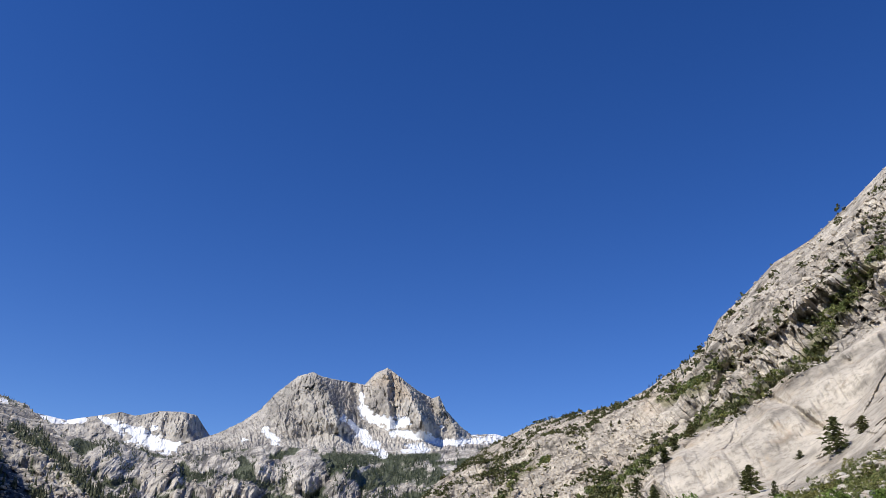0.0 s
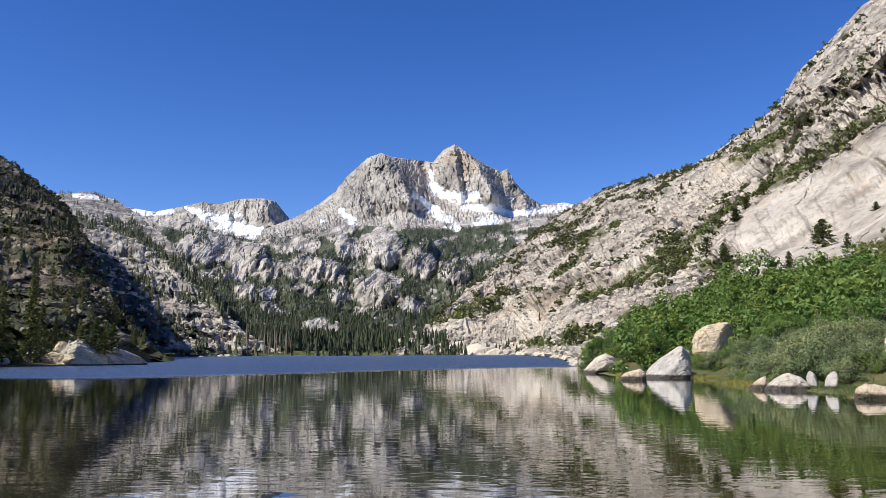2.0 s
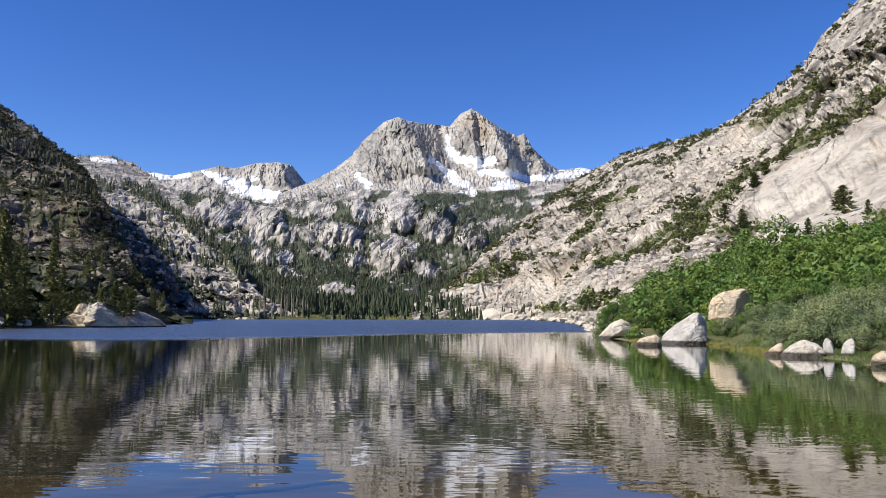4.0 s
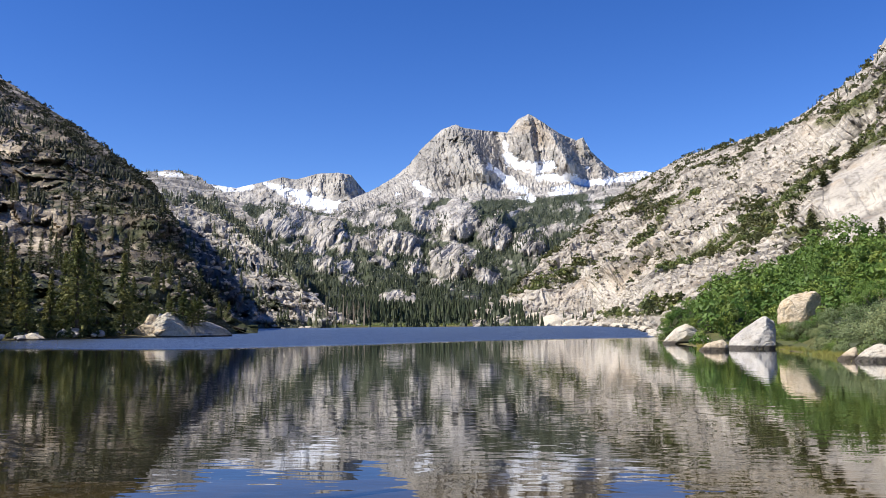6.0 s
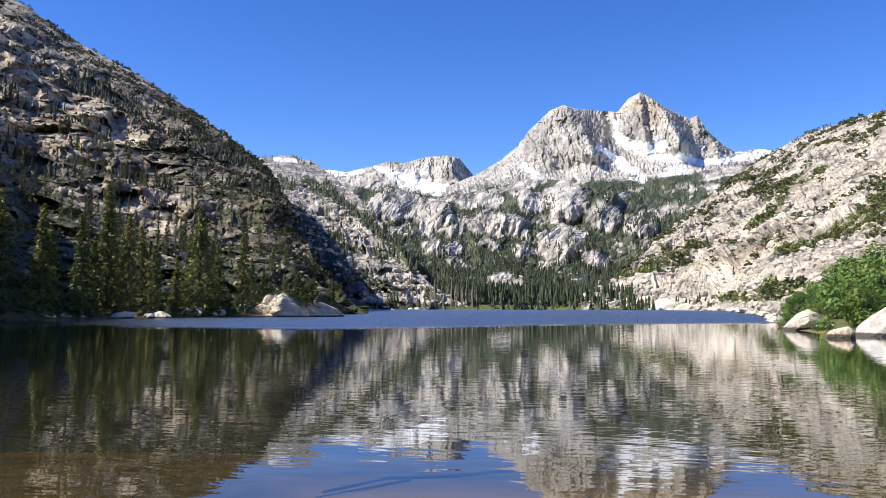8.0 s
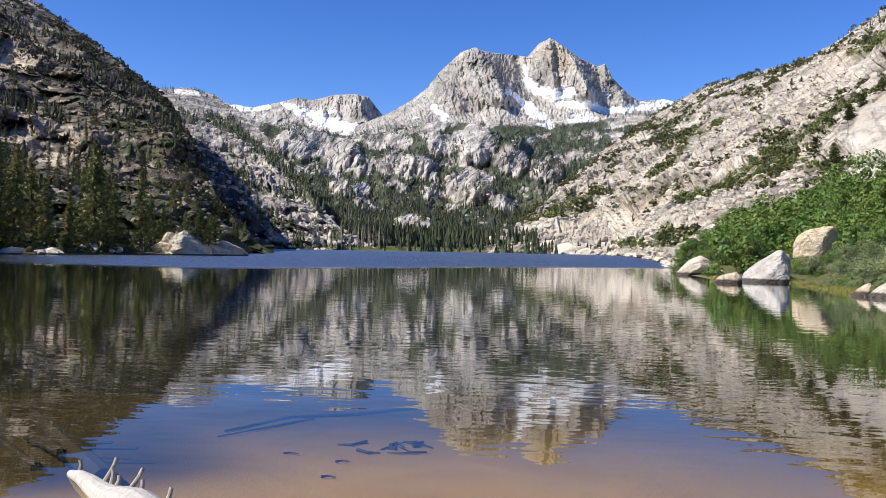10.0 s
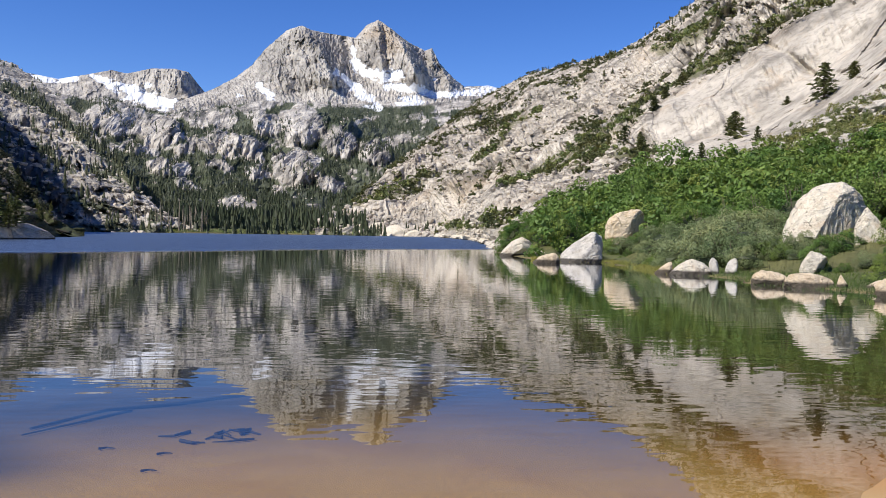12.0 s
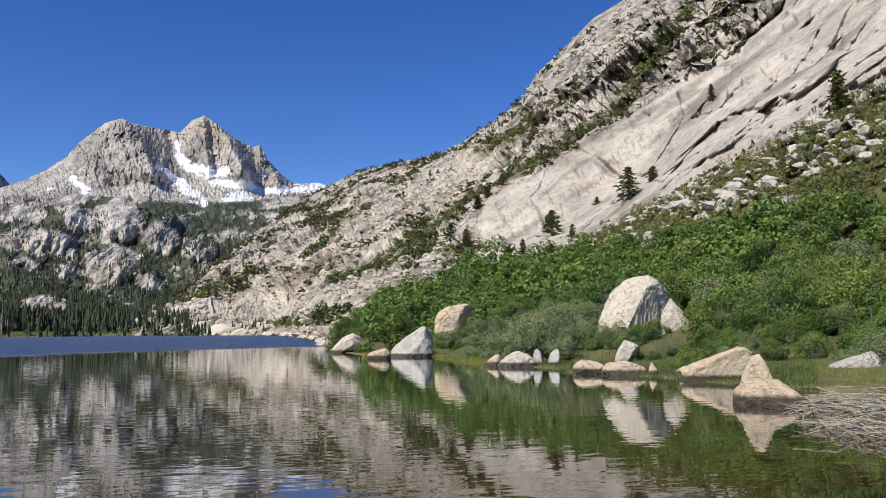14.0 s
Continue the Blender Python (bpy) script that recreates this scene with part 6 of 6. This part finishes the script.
for k, (az, el, h, fat) in enumerate([(24.6, 6.6, 5.2, 1.6), (24.0, 7.2, 3, 2.0), (30.2, 8.9, 5.5, 1.35), (31.9, 10.2, 2.6, 2), (27.2, 8.7, 2.0, 2), (44.1, 13.4, 5, 1.2), (18.5, 5.6, 5.5, 1.0), (18.8, 4.4, 6.0, 0.9), (17.9, 6.2, 5, 1.3), (29.6, 14.9, 5, 1.6),
                                      (30.2, 15.0, 4, 2), (35.8, 15.2, 4, 1.1), (33.4, 18.6, 5, 1.8), (34.2, 19.3, 6, 1.6), (32.4, 17.8, 5, 2), (22.8, 5.0, 3, 1), (26.4, 6.4, 2.4, 1.2), (16.2, 10.9, 6, 1.1), (16.9, 11.0, 5, 1.3), (20.6, 9.3, 4, 1.8), (21.8, 10.2, 4.5, 1.8), (20.0, 8.6, 4, 1.8)]):
    p = find(right_grid, az, el)
    ob = place_tree(PINES[k % 2], p.x, p.y, p.z - 0.3, h / 5, 70 * k)
    ob.scale = (h / 5 * fat, h / 5 * fat, h / 5)
    tagged(ob, group="pines on the slabs")
for k in PINES:
    for o in (*k.children_recursive, k):
        bpy.data.objects.remove(o)


# ---- talus ----
def rubble(name, spots, lo, hi, label, mat=STONE_DRY):
    kinds = []
    for k in range(8):
        v, f = stone((1.4, 1.0, 0.85), 400 + k, 7, base=ICO0)
        kinds.append((v, f))
    rng = np.random.default_rng(len(spots))
    pieces = []
    for p in spots:
        v, f = kinds[int(rng.integers(8))]
        s = lo * (hi / lo) ** (rng.random() ** 2)
        a, b = rng.uniform(0, 6.28), rng.normal() * 0.4
        rot = np.array(Matrix.Rotation(a, 3, "Z") @ Matrix.Rotation(b, 3, "X"))
        pieces.append((v @ rot.T * s + p - np.array([0, 0, 0.3 * s]), f))
    return tagged(mesh_object(name, *joined(pieces), mat, smooth=False), label, "talus", kind="stuff")


open_rock = (1 - slab_mask(AZR, ELR)) * (1 - brush_mask(AZR, ELR)) * (AZR < 48) * (1 + 2.5 * smooth01(19.5 - AZR, 0, 3))
rubble("talus", scatter(right_grid, open_rock, 9000, rng, 100, 420), 0.3, 1.7, "pale broken talus blocks over the valley side")
rubble("talus", scatter(right_grid, open_rock, 10000, rng, 380), 0.8, 4.2, "pale broken talus blocks high on the valley side")
rubble("slope_rocks", scatter(right_grid, w_brush * (AZR > 26) * smooth01(ELR - low, -0.5, 1), 650, rng, 80), 0.25, 1.5, "pale stones scattered in the heath", STONE_GREY_DRY)
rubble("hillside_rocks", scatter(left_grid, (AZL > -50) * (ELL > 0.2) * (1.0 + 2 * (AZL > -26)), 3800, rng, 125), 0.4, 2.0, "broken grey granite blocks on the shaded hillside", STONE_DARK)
rubble("shoulder_rocks", scatter(shoulder_grid, 1.0 + 0 * shoulder_grid["az"], 3000, rng), 0.8, 4.2, "pale granite blocks on the far hillside")
rubble("valley_rocks", scatter(head_grid, (1 - 0.85 * smooth01(forest_density(head_grid["az"], head_grid["el"]), 0.2, 0.5)) * (head_grid["el"] > 0.6), 2600, rng), 1.5, 5.0, "pale granite blocks and ledges between the forest stands")


# ---- beach and shallows ----
def polar(az, r, z):
    return Vector((r * math.sin(radians(az)), r * math.cos(radians(az)), z))


def beach_log():
    """A bleached trunk with broken branch stubs, its thin end in the water."""
    log = empty("driftwood_log", Matrix.Translation(polar(-29, 5.8, 0)))
    inv = polar(-29, 5.8, 0)
    tip, butt = polar(-31.6, 6.5, 0.0) - inv, polar(-22.5, 4.3, 0.08) - inv
    n = 12
    pts = [tip.lerp(butt, k / (n - 1)) + Vector((0, 0, 0.02 * math.sin(k * 1.3))) for k in range(n)]
    part("trunk", tube(pts, [0.03 + 0.1 * min(1, (k / (n - 1)) * 1.9) for k in range(n)], 14), BLEACHED, log)
    side = (butt - tip).normalized().cross(Vector((0, 0, 1)))
    for k, (t, h, lean) in enumerate([(0.02, 0.1, 0.0), (0.24, 0.15, 0.7), (0.3, 0.12, 0.05), (0.34, 0.07, 0.25), (0.43, 0.13, 0.9), (0.5, 0.1, 0.35), (0.66, 0.12, 0.6)]):
        p = tip.lerp(butt, t) - side * 0.05 + Vector((0, 0, 0.07 * min(1, t * 2.5)))
        q = p + Vector((0, 0, h)) - side * h * lean * 0.8 + (tip - butt).normalized() * h * 0.1
        part("branch_stub", tube([p, p.lerp(q, 0.6) + Vector((0.01, 0, 0.004)), q], [0.02, 0.014, 0.013], 8), GREYWOOD, log)
    tagged(log, "bleached driftwood log with broken branch stubs", "log")
    for az0, r0, az1, r1, az2, r2, w in ((-29.6, 6.6, -31.6, 7.9, -33.6, 9.9, 0.1), (-32.1, 7.6, -33.0, 8.2, -34.3, 9.0, 0.055)):
        at = polar(az1, r1, -0.14)
        sunk = empty("sunken_log", Matrix.Translation(at))
        part("trunk", tube([polar(az0, r0, -0.1) - at, Vector((0, 0, 0)), polar(az2, r2, -0.22) - at], [w, w, w * 0.75], 9), SUNKEN, sunk)
        part("branch", tube([Vector((0, 0, 0.02)), Vector((0.6, 0.05, 0.02))], [0.035, 0.015], 6), SUNKEN, sunk)
        tagged(sunk, "dark waterlogged log lying on the lake bed", "log")


beach_log()


def bed(az, r, up=0.02):
    x, y = r * math.sin(radians(az)), r * math.cos(radians(az))
    return Vector((x, y, float(ground_height(np.array([x]), np.array([y]))[0][0]) + up))


def sunken_branch(points, radius, label):
    ob = empty("sunken_branch", Matrix.Translation(points[0]))
    part("stem", tube([p - points[0] for p in points], np.linspace(radius, radius * 0.4, len(points)), 7), SUNKEN, ob)
    return tagged(ob, label, "branch", "sunken branches")


sunken_branch([bed(-8.4, 11.2), bed(-13, 10.6), bed(-17.5, 10.2), bed(-22, 9.3)], 0.035, "long dark pole lying on the sandy lake bed")
sunken_branch([bed(-16, 10.1), bed(-19, 9.5), bed(-22.5, 8.9)], 0.018, "thin dark branch on the sandy lake bed")
sunken_branch([bed(-33.6, 7.6), bed(-35, 8.6), bed(-36, 9.4)], 0.05, "dark branch on the olive lake bed")
rng = np.random.default_rng(77)
for k in range(9):
    a, r = rng.normal(-9.6, 1.5), rng.normal(8.3, 0.2)
    d = rng.uniform(1, 2.6) * rng.choice([-1, 1])
    sunken_branch([bed(a, r), bed(a + d * 0.5, r + rng.normal() * 0.1, 0.02), bed(a + d, r + rng.normal() * 0.2, 0.01)], rng.uniform(0.01, 0.022), "dark crooked branch in a tangle under water")
for az, r in ((-15.4, 6.9), (-14.4, 7.5), (-4.0, 8.9), (-2.2, 9.1), (-18, 7.9), (-6, 8.6)):
    sunken_branch([bed(az, r), bed(az + 0.5, r + 0.03, 0.02), bed(az + 1.0, r - 0.03)], 0.012, "short dark stick under shallow water")


def driftwood_pile():
    pile = empty("driftwood_pile", Matrix.Translation(polar(44, 18.5, 0)))
    at = polar(44, 18.5, 0)
    rng = np.random.default_rng(88)
    for k in range(290):
        a, r = rng.uniform(40.5, 50), rng.uniform(14.2, 21)
        a += (18 - r) * 0.35
        z = 0.03 + 0.55 * rng.random() * smooth01(np.array(a), 40, 44) * (1 - abs(r - 18.3) / 5)
        length, w = rng.uniform(0.3, 1.4), rng.normal() * 1.1 + radians(150)
        d = Vector((math.cos(w), math.sin(w), rng.normal() * 0.2)) * length * 0.5
        p = polar(a, r, float(z)) - at
        bow = Vector((rng.normal(), rng.normal(), abs(rng.normal()) * 0.6)) * 0.1 * length
        part("stick", tube([p - d, p + bow, p + d], [rng.uniform(0.007, 0.019), rng.uniform(0.007, 0.015), 0.004], 5), GREYWOOD, pile)
    tagged(pile, "heap of grey weathered driftwood sticks at the shore", "driftwood")


driftwood_pile()


def grass(name, spots, lo, hi, mat, label):
    rng = np.random.default_rng(len(spots))
    n = len(spots)
    h = rng.uniform(lo, hi, (n, 1))
    lean = np.concatenate([rng.normal(size=(n, 2)) * 0.3, np.ones((n, 1))], 1)
    d = unit(lean) * h * 0.5
    c = np.asarray(spots) + d
    across = unit(np.cross(d, rng.normal(size=(n, 3)))) * (0.006 + 0.02 * h)
    return tagged(mesh_object(name, *cards(c, d, across), mat, smooth=False), label, "grass", kind="stuff")


def shore_strip(az0, az1, n, out, spread, rng):
    """Places along the waterline between two headings, a little in or out of the water."""
    s_az, s_r = np.array(SHORE)[18:31, 0], np.array(SHORE)[18:31, 1]
    az = rng.uniform(az0, az1, n)
    r = np.interp(az, s_az, s_r) + out + rng.normal(size=n) * spread
    x, y = r * np.sin(np.radians(az)), r * np.cos(np.radians(az))
    z = np.maximum(ground_height(x, y)[0], -0.12)
    return np.stack([x, y, z], -1)


grass("shore_grass", shore_strip(11.2, 21, 7000, 0.3, 0.9, rng), 0.1, 0.3, GRASS, "yellow-green grass standing along the waterline")
grass("shore_grass", shore_strip(21, 41.5, 14000, 2.6, 2.4, rng), 0.06, 0.22, GRASS_DARK, "short green grass along the bank")
grass("bank_grass", shore_strip(33.5, 46, 12000, 3.2, 1.8, rng), 0.03, 0.09, GRASS, "yellow-green grass over the low bank between boulders")
az = rng.uniform(39, 48, 1800)
r = np.interp(az, [39, 43, 48], [8.75, 9.5, 10.4]) + rng.normal(size=1800) * 0.13
tx, ty = r * np.sin(np.radians(az)), r * np.cos(np.radians(az))
grass("grass_tuft", np.stack([tx, ty, np.maximum(ground_height(tx, ty)[0], -0.03)], -1), 0.02, 0.075, GRASS_DARK, "green grass tuft on the edge of the sand")
az = rng.uniform(-19.2, -0.5, 9000)
r = np.interp(az, [-19.2, -15, -7, 0.5], [412, 427, 447, 442]) + rng.uniform(0, 16, 9000) * rng.random(9000)
tx, ty = r * np.sin(np.radians(az)), r * np.cos(np.radians(az))
grass("meadow_grass", np.stack([tx, ty, np.maximum(ground_height(tx, ty)[0], 0.0)], -1), 0.7, 1.9, MEADOW, "bright yellow-green meadow along the far shore")
